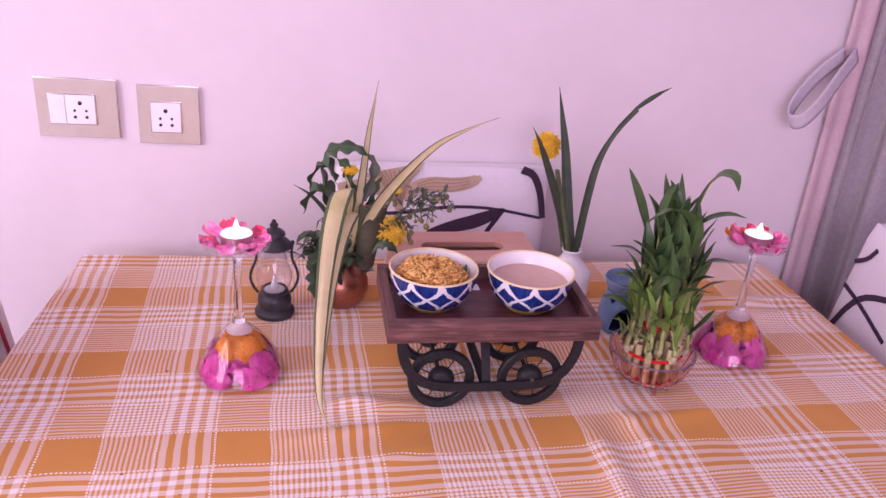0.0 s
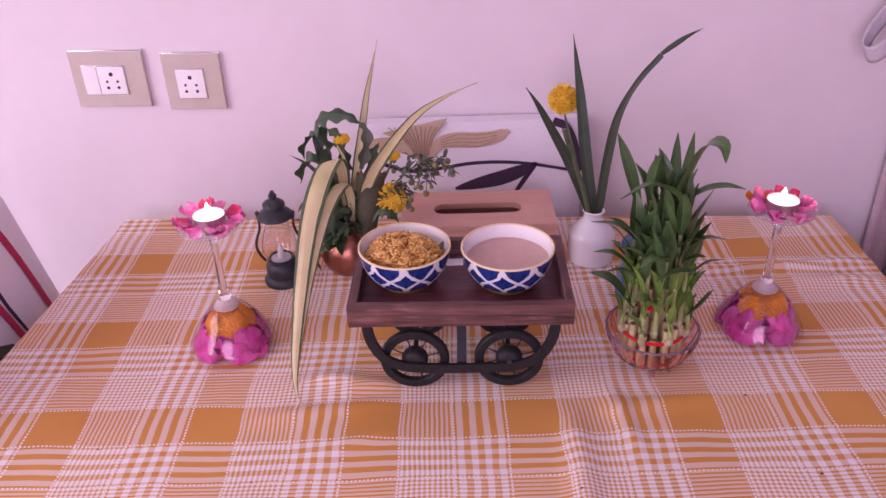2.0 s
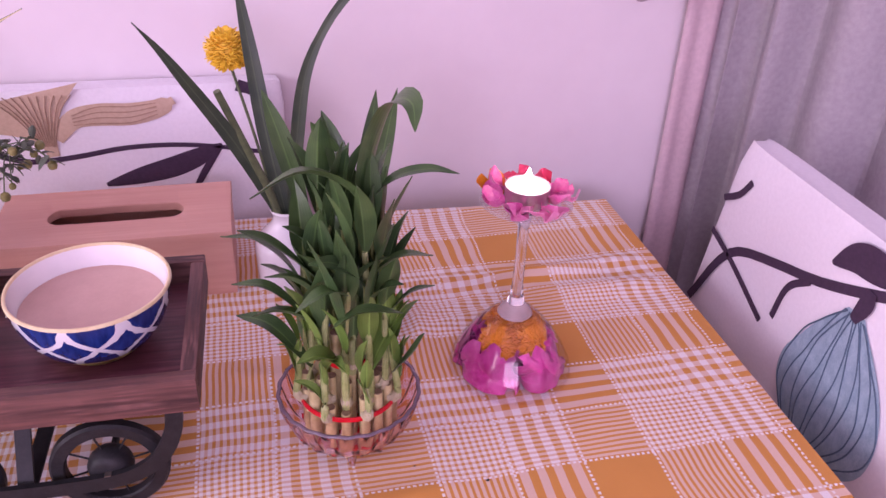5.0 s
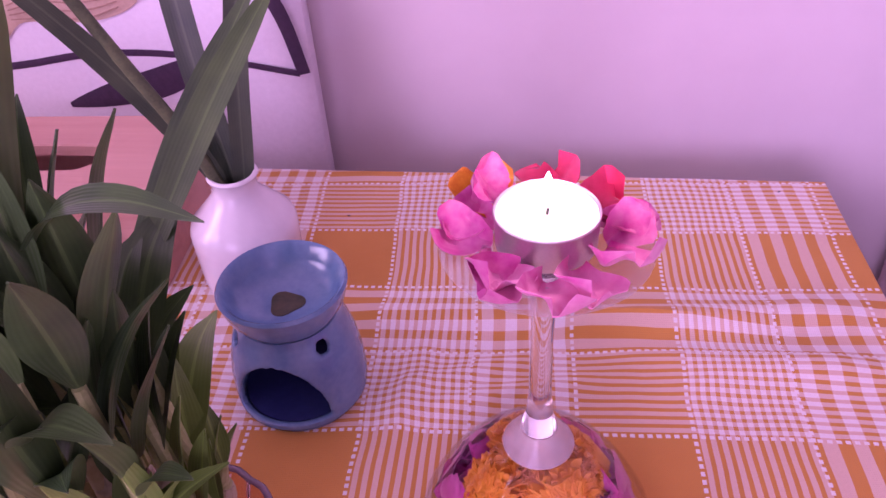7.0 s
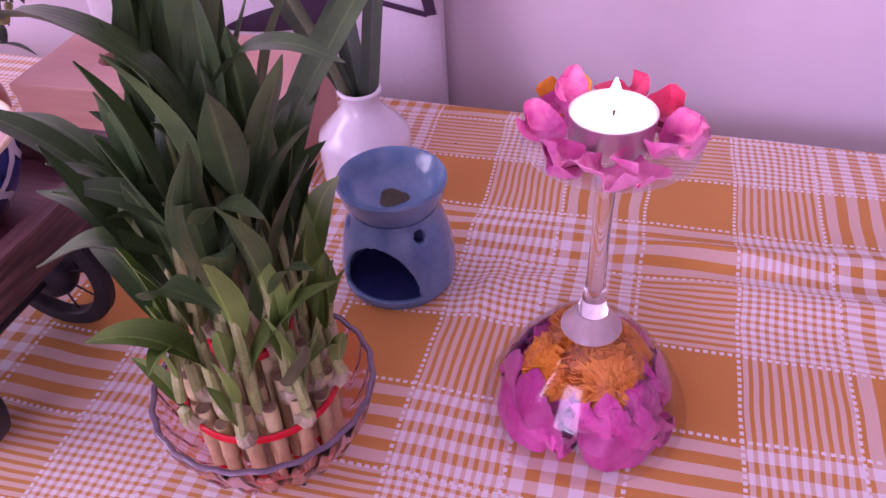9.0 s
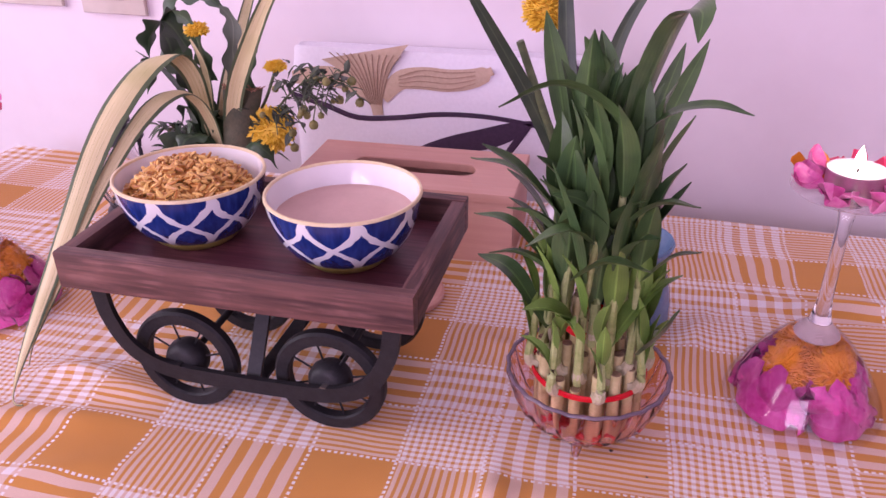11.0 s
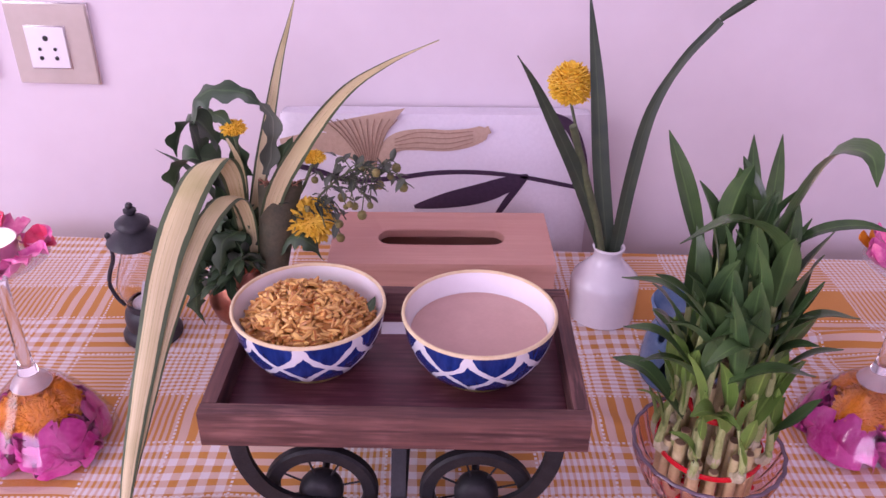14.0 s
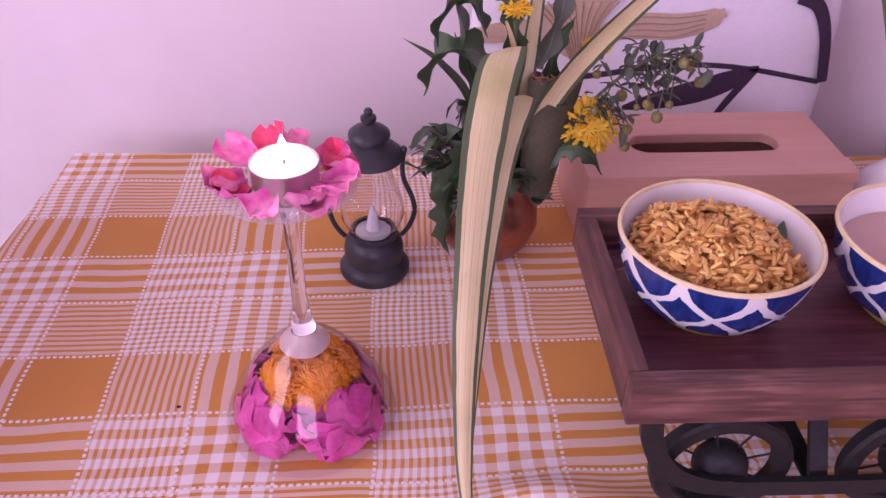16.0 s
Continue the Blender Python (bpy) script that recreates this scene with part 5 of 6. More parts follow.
V_LABEL = "long cream and green variegated strap leaf"
long_leaf([MOUTH + Vector((0.004, -0.004, 0)), (-0.021, 0.362, 0.900), (-0.021, 0.346, 0.945), (-0.0275, 0.324, 0.967), (-0.040, 0.288, 0.957), (-0.054, 0.236, 0.916), (-0.064, 0.180, 0.852), (-0.069, 0.128, 0.798), (-0.068, 0.096, 0.770), (-0.060, 0.074, 0.7592), (-0.051, 0.066, 0.7585), (-0.0435, 0.0645, 0.7605)],
          lambda t: 0.0285 * min(1, 0.40 + t * 1.9) * (1 if t < 0.42 else max(0.05, 1 - ((t - 0.42) / 0.40) ** 0.9 if t < 0.82 else 0.05)), (1, 0.25, 0.1), M_vari, "broad cream and green variegated leaf, folded over and drooping", 0.16, 0.0, 60)
long_leaf([MOUTH + Vector((0.010, -0.006, 0)), (-0.012, 0.356, 0.888), (-0.013, 0.328, 0.928), (-0.020, 0.298, 0.938), (-0.034, 0.262, 0.920), (-0.051, 0.205, 0.870), (-0.062, 0.152, 0.815), (-0.066, 0.118, 0.784), (-0.063, 0.100, 0.7690)],
          lambda t: 0.0190 * min(1, 0.5 + t * 2) * (1 if t < 0.45 else max(0.05, 1 - ((t - 0.45) / 0.50) ** 1.0)), (1, 0.1, -0.15), M_vari, "cream and green variegated leaf, drooping beside another", 0.25, 0.0, 50)
long_leaf([MOUTH + Vector((0.0, 0.0, 0)), (-0.0075, 0.375, 0.901), (0.0025, 0.398, 0.956), (0.0135, 0.433, 1.016), (0.0225, 0.458, 1.051), (0.0315, 0.481, 1.085)], spike_width(0.0145), (1, 0.2, 0), M_vari, V_LABEL + ", upright", 0.35, 0.3)
long_leaf([MOUTH + Vector((0.012, 0.0, 0)), (0.0125, 0.358, 0.911), (0.0455, 0.338, 0.973), (0.0885, 0.311, 1.033), (0.1265, 0.29, 1.065), (0.1675, 0.268, 1.09)], spike_width(0.0185), (1, 0.3, -0.7), M_vari, V_LABEL + ", leaning out", 0.3, -0.2)
long_leaf([MOUTH + Vector((-0.008, 0.0, 0)), (-0.0195, 0.368, 0.896), (-0.0165, 0.363, 0.946), (-0.0295, 0.358, 0.986)], strap_width(0.010, 0.05), (1, 0.3, 0), M_vari, "short narrow variegated leaf", 0.4)
long_leaf([MOUTH + Vector((-0.012, 0.003, 0)), (-0.0445, 0.379, 0.896), (-0.0695, 0.379, 0.934), (-0.0975, 0.377, 0.954)], strap_width(0.007, 0.05), (0.6005, 0.313, 0.701), M_strapleaf, "thin dark green blade of leaf", 0.4)


def ruffled_leaf(points, width, side, material, label, seed, n=30, lobes=5):
    """A soft broad leaf with a lobed, wavy edge."""
    rnd = random.Random(seed)
    ph = rnd.random() * 6
    w = lambda t: width * (0.25 + 0.75 * math.sin(math.pi * min(1, 0.12 + t * 0.9))) * (0.72 + 0.28 * math.sin(lobes * math.tau * t + ph)) * (1 if t < 0.85 else max(0.06, (1 - t) / 0.15))
    p0 = Vector(points[0])
    bm = blade(bmesh.new(), [Vector(p) - p0 for p in points], w, side, n, 0.35, 0.0006, rnd.uniform(-0.6, 0.6))
    for v in bm.verts:
        q = v.co * 55
        v.co += Vector((noise.noise(q + Vector((seed, 0, 0))), noise.noise(q + Vector((0, seed, 3))), noise.noise(q + Vector((7, 0, seed))))) * 0.0032
    return single("broad_leaf", bm, material, p0, label, "leaf", "leaves in the copper pot")


D_LABEL = "wilting dark green lobed leaf, curled"
ruffled_leaf([MOUTH + Vector((-0.006, 0.004, 0)), (-0.0275, 0.375, 0.896), (-0.0475, 0.373, 0.936), (-0.0595, 0.371, 0.976), (-0.0515, 0.37, 1.004), (-0.0315, 0.369, 1.015), (-0.0035, 0.369, 1.011), (0.0185, 0.369, 0.991)], 0.036, (0.3, 1, 0.5), M_darkleaf, D_LABEL + " over at the top", 1, 44, 8)
ruffled_leaf([(-0.0295, 0.375, 0.916), (-0.0415, 0.369, 0.941), (-0.0615, 0.365, 0.951), (-0.0775, 0.363, 0.936), (-0.0825, 0.362, 0.916)], 0.044, (0.2, 1, 0.5), M_darkleaf, D_LABEL, 2, 26, 4)
ruffled_leaf([(-0.0375, 0.373, 0.961), (-0.0515, 0.365, 0.986), (-0.0675, 0.363, 0.976), (-0.0735, 0.362, 0.951)], 0.038, (0.4, 1, 0.2), M_darkleaf, D_LABEL, 3, 24, 4)
ruffled_leaf([(-0.0115, 0.37, 0.931), (-0.0175, 0.363, 0.963), (-0.0235, 0.359, 0.991), (-0.0375, 0.358, 1.003)], 0.022, (1, 0.3, 0), M_darkleaf, D_LABEL, 4, 24, 4)
ruffled_leaf([(0.0045, 0.373, 0.931), (0.0125, 0.369, 0.961), (0.0165, 0.367, 0.991), (0.0085, 0.365, 1.006)], 0.020, (1, 0.1, 0), M_greyleaf, "limp grey-green leaf with pale underside", 5, 24, 3)
ruffled_leaf([MOUTH + Vector((-0.016, -0.004, 0.01)), (-0.0395, 0.351, 0.879), (-0.0595, 0.341, 0.853), (-0.0685, 0.335, 0.819), (-0.0645, 0.333, 0.783)], 0.034, (0.8, 0.6, 0), M_darkleaf, "drooping serrated green leaf over the copper pot", 6, 30, 9)
ruffled_leaf([MOUTH + Vector((-0.006, -0.008, 0.01)), (-0.0215, 0.358, 0.876), (-0.0295, 0.341, 0.881), (-0.0375, 0.331, 0.863), (-0.0395, 0.327, 0.839)], 0.026, (1, 0.2, 0), M_darkleaf, D_LABEL, 7, 24, 5)
ruffled_leaf([MOUTH + Vector((0.012, -0.006, 0.01)), (0.0225, 0.355, 0.869), (0.0425, 0.348, 0.873), (0.0585, 0.345, 0.853)], 0.026, (0.2, 1, 0.4), M_darkleaf, D_LABEL, 8, 24, 4)
ruffled_leaf([MOUTH + Vector((-0.012, 0.006, 0.0)), (-0.0355, 0.381, 0.886), (-0.0495, 0.385, 0.926), (-0.0575, 0.387, 0.956)], 0.022, (0.7, 0.6, 0.2), M_darkleaf, D_LABEL, 9, 24, 4)
ruffled_leaf([MOUTH + Vector((0.006, 0.008, 0.0)), (0.0105, 0.387, 0.901), (0.0205, 0.387, 0.946), (0.0305, 0.385, 0.966)], 0.022, (1, 0.2, 0.2), M_darkleaf, D_LABEL, 10, 24, 4)

_rnd = random.Random(40)
for _k in range(16):
    _a = math.tau * _k / 16 + _rnd.uniform(-0.2, 0.2)
    _o = Vector((math.cos(_a), math.sin(_a) * 0.8, 0))
    _s = MOUTH + _o * 0.016 + Vector((0, 0, 0.004))
    _h, _r = _rnd.uniform(0.030, 0.085), _rnd.uniform(0.012, 0.034)
    ruffled_leaf([_s, _s + _o * _r * 0.35 + Vector((0, 0, _h * 0.55)), _s + _o * _r * 0.8 + Vector((0, 0, _h)), _s + _o * _r * 1.35 + Vector((0, 0, _h * 0.78))], _rnd.uniform(0.020, 0.032), _o.cross(Vector((0, 0, 1))), M_darkleaf if _k % 3 else M_greyleaf, "limp green leaf in the bouquet" if _k % 3 else "limp grey-green leaf in the bouquet", 50 + _k, 18, 4)


def build_sheath():
    """A cut length of banana-like stem: a curved plate with a torn top."""
    t = thing("leaf_sheath", (0.0065, 0.351, 0.833), "thick brown-green cut leaf sheath with a torn top", "plant stem")
    bm = bmesh.new()
    rnd = random.Random(4)
    nu, nv = 14, 12
    def grid(off):
        rows = []
        for j in range(nv + 1):
            v = j / nv
            row = []
            for i in range(nu + 1):
                a = (i / nu - 0.5) * 2.2
                r = 0.0215 - off
                x = (r * math.sin(a)) * (0.70 + 0.42 * v) + 0.012 * v
                y = -r * math.cos(a) * 0.75 + 0.016 * v
                z = v * 0.092 + (0.0 if j < nv else 0.0012 * math.sin(i * 2.3))
                row.append(bm.verts.new((x, y + 0.010, z)))
            rows.append(row)
        return rows
    o, i_ = grid(0), grid(0.003)
    for j in range(nv):
        for k in range(nu):
            bm.faces.new((o[j][k], o[j][k + 1], o[j + 1][k + 1], o[j + 1][k]))
            bm.faces.new((i_[j][k + 1], i_[j][k], i_[j + 1][k], i_[j + 1][k + 1]))
    for j in range(nv):
        bm.faces.new((i_[j][0], o[j][0], o[j + 1][0], i_[j + 1][0]))
        bm.faces.new((o[j][nu], i_[j][nu], i_[j + 1][nu], o[j + 1][nu]))
    for k in range(nu):
        bm.faces.new((o[nv][k], o[nv][k + 1], i_[nv][k + 1], i_[nv][k]))
        bm.faces.new((i_[0][k], i_[0][k + 1], o[0][k + 1], o[0][k]))
    part("sheath_wall", bm, M_drybrown, t)
    bm = bmesh.new()
    for q in range(46):
        a = (rnd.random() - 0.5) * 2.2
        r = 0.0205 - rnd.random() * 0.003
        p = Vector((r * math.sin(a) * 1.05 + 0.012, -r * math.cos(a) * 0.75 + 0.026, 0.0905))
        d = Vector((rnd.uniform(-1, 1), rnd.uniform(-1, 0.4), rnd.uniform(0.1, 0.7))).normalized() * rnd.uniform(0.004, 0.009)
        tube(bm, [p, p + d * 0.5 + Vector((0, 0, 0.001)), p + d], 0.00055, 5)
    part("torn_fibres", bm, M_dryred, t, "reddish torn fibres")


build_sheath()

build_marigold((0.046, 0.372, 0.882), 0.0225, 0.021, 31, M_yellow, "wilting yellow chrysanthemum facing the front", "flowers in the copper pot", "chrysanthemum", [(0, 0, 0.006), (-0.008, -0.006, -0.006), (-0.045, -0.030, -0.012)]).rotation_euler = (radians(68), 0, radians(8))
build_marigold((-0.0175, 0.361, 0.977), 0.011, 0.012, 32, M_yellow, "small withered yellow flower", "flowers in the copper pot", "chrysanthemum", [(0, 0, 0.002), (0.002, 0.006, -0.05), (-0.004, 0.018, -0.12)])
build_marigold((0.0505, 0.381, 0.941), 0.010, 0.010, 33, M_yellow, "small withered yellow flower", "flowers in the copper pot", "chrysanthemum", [(0, 0, 0.002), (-0.02, 0.0, -0.04), (-0.066, 0.004, -0.10)])


def build_berry_sprig():
    rnd = random.Random(14)
    t = thing("berry_sprig", (0.0005, 0.378, 0.846), "grey-green feathery sprig with small green berries", "plant")
    main = [(0, 0, 0), (0.035, -0.004, 0.040), (0.066, -0.006, 0.075), (0.095, -0.008, 0.094), (0.122, -0.010, 0.090)]
    part("stem", tube(bmesh.new(), main, lambda s: 0.0016 - 0.0008 * s, 6, 20), M_stem, t)
    line = spline(main, 40)
    for k in range(40):
        s = line[8 + int(31 * k / 39)]
        d = Vector((rnd.uniform(-0.5, 1.0), rnd.uniform(-0.8, 0.5), rnd.uniform(-0.9, 0.7))).normalized()
        length = rnd.uniform(0.018, 0.036)
        e = s + d * length + Vector((0, 0, -0.012 * rnd.random()))
        tw = part("twig", tube(bmesh.new(), [s, s + d * length * 0.55 + Vector((0, 0, 0.004)), e], 0.0006, 5, 8), M_stem, t)
        if k % 2:
            r = rnd.uniform(0.0028, 0.0052)
            bm = lathe(bmesh.new(), [(0, -r), (r * 0.75, -r * 0.7), (r, 0), (r * 0.8, r * 0.65), (r * 0.25, r * 1.0), (0, r * 1.15)], 12, centre=e - Vector((0, 0, r)))
            part("berry", bm, M_berry, t)
        for q in range(4):
            p = s + d * length * (0.3 + 0.2 * q)
            b = Vector((rnd.uniform(-1, 1), rnd.uniform(-1, 1), rnd.uniform(-0.7, 0.7))).normalized()
            l = rnd.uniform(0.009, 0.018)
            part("leaflet", blade(bmesh.new(), [p, p + b * l * 0.5 + Vector((0, 0, 0.001)), p + b * l], lance(l * 0.45, 0.4, 0.45), b.cross(Vector((0.2005, 0.313, 1.001))), 5, 0.3, 0.0003), M_greyleaf, tw)


build_berry_sprig()


def build_filler():
    """Leafy sprigs that crowd round the pot's mouth and hang over its front."""
    rnd = random.Random(77)
    for q in range(20):
        a = math.tau * q / 20 * 0.5 - math.pi if q < 13 else math.tau * (q - 13) / 7
        base = MOUTH + Vector((0.016 * math.cos(a), 0.016 * math.sin(a), 0.005))
        t = thing("leafy_sprig", base, "small dull green leafy sprig at the pot mouth", "plant", "leaves in the copper pot")
        out = Vector((math.cos(a), math.sin(a), 0))
        reach, lift = rnd.uniform(0.026, 0.050), rnd.uniform(-0.004, 0.060)
        pts = [Vector(), out * 0.015 + Vector((0, 0, 0.022 + lift * 0.3)), out * reach + Vector((0, 0, lift))]
        part("stem", tube(bmesh.new(), pts, 0.0009, 5, 8), M_stem, t)
        line = spline(pts, 12)
        for k in range(12):
            p = line[min(12, 2 + k)]
            b = (out * rnd.uniform(-0.2, 1) + Vector((rnd.uniform(-1, 1), rnd.uniform(-1, 1), rnd.uniform(-0.6, 0.8)))).normalized()
            l = rnd.uniform(0.013, 0.025)
            part("leaflet", blade(bmesh.new(), [p, p + b * l * 0.5, p + b * l - Vector((0, 0, 0.004))], lance(l * 0.45, 0.4, 0.5), b.cross(Vector((0.1, 0.2, 1))), 6, 0.3, 0.0003), M_darkleaf if k % 3 else M_greyleaf, t)


build_filler()

# ---------- leaves in the bud vase ----------
VG = "leaves in the bud vase"
NECK = Vector((VASE[0], VASE[1], TOP + 0.040))
long_leaf([NECK + Vector((0.004, 0, 0)), (0.346, 0.404, 0.838), (0.334, 0.416, 0.915), (0.325, 0.434, 0.995), (0.319, 0.452, 1.045), (0.314, 0.469, 1.0875)], strap_width(0.018, 0.05, 0.5), (1, 0.1, 0.1), M_strapleaf, "tall dark green upright strap leaf", 0.25, 0.15, group=VG)
long_leaf([NECK + Vector((-0.004, 0, 0)), (0.338, 0.395, 0.842), (0.322, 0.386, 0.885), (0.298, 0.370, 0.940), (0.268, 0.348, 1.000), (0.249, 0.335, 1.036), (0.233, 0.324, 1.062)], strap_width(0.0155, 0.08, 0.4), (1, 0.2, 0.5), M_strapleaf, "dark green strap leaf leaning out", 0.25, 0.1, group=VG)
long_leaf([NECK + Vector((0.002, -0.004, 0)), (0.355, 0.402, 0.836), (0.364, 0.412, 0.915), (0.377, 0.421, 0.980), (0.402, 0.428, 1.028), (0.434, 0.434, 1.065)], strap_width(0.0145, 0.6, 0.6), (1, 0.2, -0.3), M_strapleaf, "dark green strap leaf bent and cut short", 0.35, -0.3, group=VG)
long_leaf([(0.434, 0.4345, 1.0655), (0.450, 0.438, 1.076), (0.470, 0.441, 1.088), (0.492, 0.445, 1.098)], strap_width(0.008, 0.06), (0.3, 0.2, 1), M_strapleaf, "thin torn tip of a strap leaf", 0.3, group=VG)
single("cut_leaf_stalk", tube(bmesh.new(), [(0, 0, 0), (-0.016, -0.010, 0.070), (-0.036, -0.022, 0.130), (-0.0563, -0.0334, 0.190)], lambda t: 0.0042 - 0.0006 * t, 10, 20), M_stem, NECK, "thick green cut leaf stalk", "plant stem", VG)
build_marigold((0.303, 0.46, 0.975), 0.0225, 0.040, 51, M_yellow, "full round yellow marigold on a pale stem", "flowers in the bud vase", "marigold", [(0.0, 0, 0.006), (0.004, -0.002, -0.010), (0.022, -0.028, -0.08), (0.043, -0.053, -0.188)])

# ---------- switch plates ----------


def build_plate(name, x0, x1, z0, z1, sx0, sx1, sz0, sz1, sockets, label):
    cx, cz = (x0 + x1) / 2, (z0 + z1) / 2
    t = thing(name, (cx, wall_y(cx) - 0.0002, cz), label, "wall socket", "wall sockets", math.degrees(math.atan(WALL_SLOPE)))
    hx, hz = (x1 - x0) / 2, (z1 - z0) / 2
    part("cover_plate", block(bmesh.new(), (-hx, -0.0085, -hz), (hx, -0.0012, hz), 0.0022, 3), M_plate, t, "glossy champagne cover plate")
    part("silver_edge", block(bmesh.new(), (-hx - 0.0012, -0.0042, -hz - 0.0012), (hx + 0.0012, 0.0, hz + 0.0012), 0.0008), M_chrome, t, "silver edge line")
    a0, a1, b0, b1 = sx0 - cx, sx1 - cx, sz0 - cz, sz1 - cz
    part("module_frame", block(bmesh.new(), (a0 - 0.0012, -0.0096, b0 - 0.0012), (a1 + 0.0012, -0.0080, b1 + 0.0012), 0.0005), M_chrome, t)
    w = (a1 - a0)
    edge = a0 + w * 0.36 if sockets == 2 else a0
    if sockets == 2:
        bm = block(bmesh.new(), (a0 + 0.0004, -0.0125, b0 + 0.0004), (edge - 0.0003, -0.0092, b1 - 0.0004), 0.0008)
        part("rocker_switch", bm, M_ivory, t, "white rocker switch")
    face = part("socket_face", block(bmesh.new(), (edge + 0.0003, -0.0118, b0 + 0.0004), (a1 - 0.0004, -0.0092, b1 - 0.0004), 0.0008), M_ivory, t, "white five-pin socket")
    mx, s = (edge + a1) / 2, (b1 - b0) / 0.046
    # no holes are cut: solid near-black discs give the shade inside them
    for dx, dz, r in ((0, 0.0105, 0.0034), (-0.0085, -0.0015, 0.0022), (0.0085, -0.0015, 0.0022), (-0.0085, -0.0115, 0.0026), (0.0085, -0.0115, 0.0026)):
        bm = lathe(bmesh.new(), [(0, -0.0008), (r * 0.9, -0.0008), (r, 0), (r, 0.0006), (0, 0.0006)], 14)
        bmesh.ops.rotate(bm, verts=bm.verts, matrix=Matrix.Rotation(radians(90), 3, "X"))
        bmesh.ops.translate(bm, verts=bm.verts, vec=(mx + dx * s, -0.0118, (b0 + b1) / 2 + dz * s))
        part("pin_hole", bm, M_near_black, face, "near-black disc for the shade in a pin hole")


build_plate("socket_plate", -0.5070, -0.3795, 0.9320, 1.0290, -0.4870, -0.4140, 0.9550, 1.0040, 2, "champagne wall plate with a switch and socket")
build_plate("socket_plate", -0.3480, -0.2490, 0.9260, 1.0235, -0.3270, -0.2785, 0.9465, 0.9970, 1, "champagne wall plate with one five-pin socket")

# ---------- covered chairs ----------


def rounded_panel(bm, w0, w1, z0, z1, d0, d1, n=10, nz=14):
    """A soft upholstered back, wider at z0 than at z1; x across, y through, z up."""
    rows = []
    sec = 28
    for j in range(nz + 1):
        v = j / nz
        w = (w0[0] + (w1[0] - w0[0]) * v, w0[1] + (w1[1] - w0[1]) * v)
        z = z0 + (z1 - z0) * v
        ring = []
        for k in range(sec):
            a = math.tau * k / sec
            c, s = math.cos(a), math.sin(a)
            x = math.copysign(abs(c) ** 0.25, c)
            y = math.copysign(abs(s) ** 0.5, s)
            squash = 1 if j < nz else 0.72
            px = (w[0] + w[1]) / 2 + x * (w[1] - w[0]) / 2 * (1 if j < nz else 0.985)
            py = (d0 + d1) / 2 + y * (d1 - d0) / 2 * squash
            ring.append(bm.verts.new((px, py, z - (0.004 if j == nz and abs(c) > 0.95 else 0))))
        rows.append(ring)
    for a, b in zip(rows, rows[1:]):
        for k in range(sec):
            bm.faces.new((a[k], a[(k + 1) % sec], b[(k + 1) % sec], b[k]))
    bm.faces.new(rows[0][::-1]), bm.faces.new(rows[-1])
    bmesh.ops.recalc_face_normals(bm, faces=bm.faces)
    return bm


def ink(points, width, taper=True, n=24):
    """A printed stroke in the plane y = 0: a thin raised strip."""
    wf = (lambda t: width * (0.45 + 0.55 * math.sin(math.pi * min(1, 0.1 + t * 0.85)))) if taper is True else (taper if callable(taper) else (lambda t: width))
    return blade(bmesh.new(), [Vector((x, 0, z)) for x, z in points], wf, (0, 0, 1) if abs(points[-1][0] - points[0][0]) > abs(points[-1][1] - points[0][1]) else (1, 0, 0), n, 0.0, 0.0005)


def chair_frame(t, half, depth):
    part("seat", block(bmesh.new(), (-half, -depth, 0.42), (half, -0.002, 0.47), 0.015), M_fabric, t)
    for x in (-half + 0.03, half - 0.03):
        for y in (-depth + 0.03, -0.03):
            part("leg", block(bmesh.new(), (x - 0.018, y - 0.018, 0), (x + 0.018, y + 0.018, 0.4195), 0.003), M_tablewood, t)


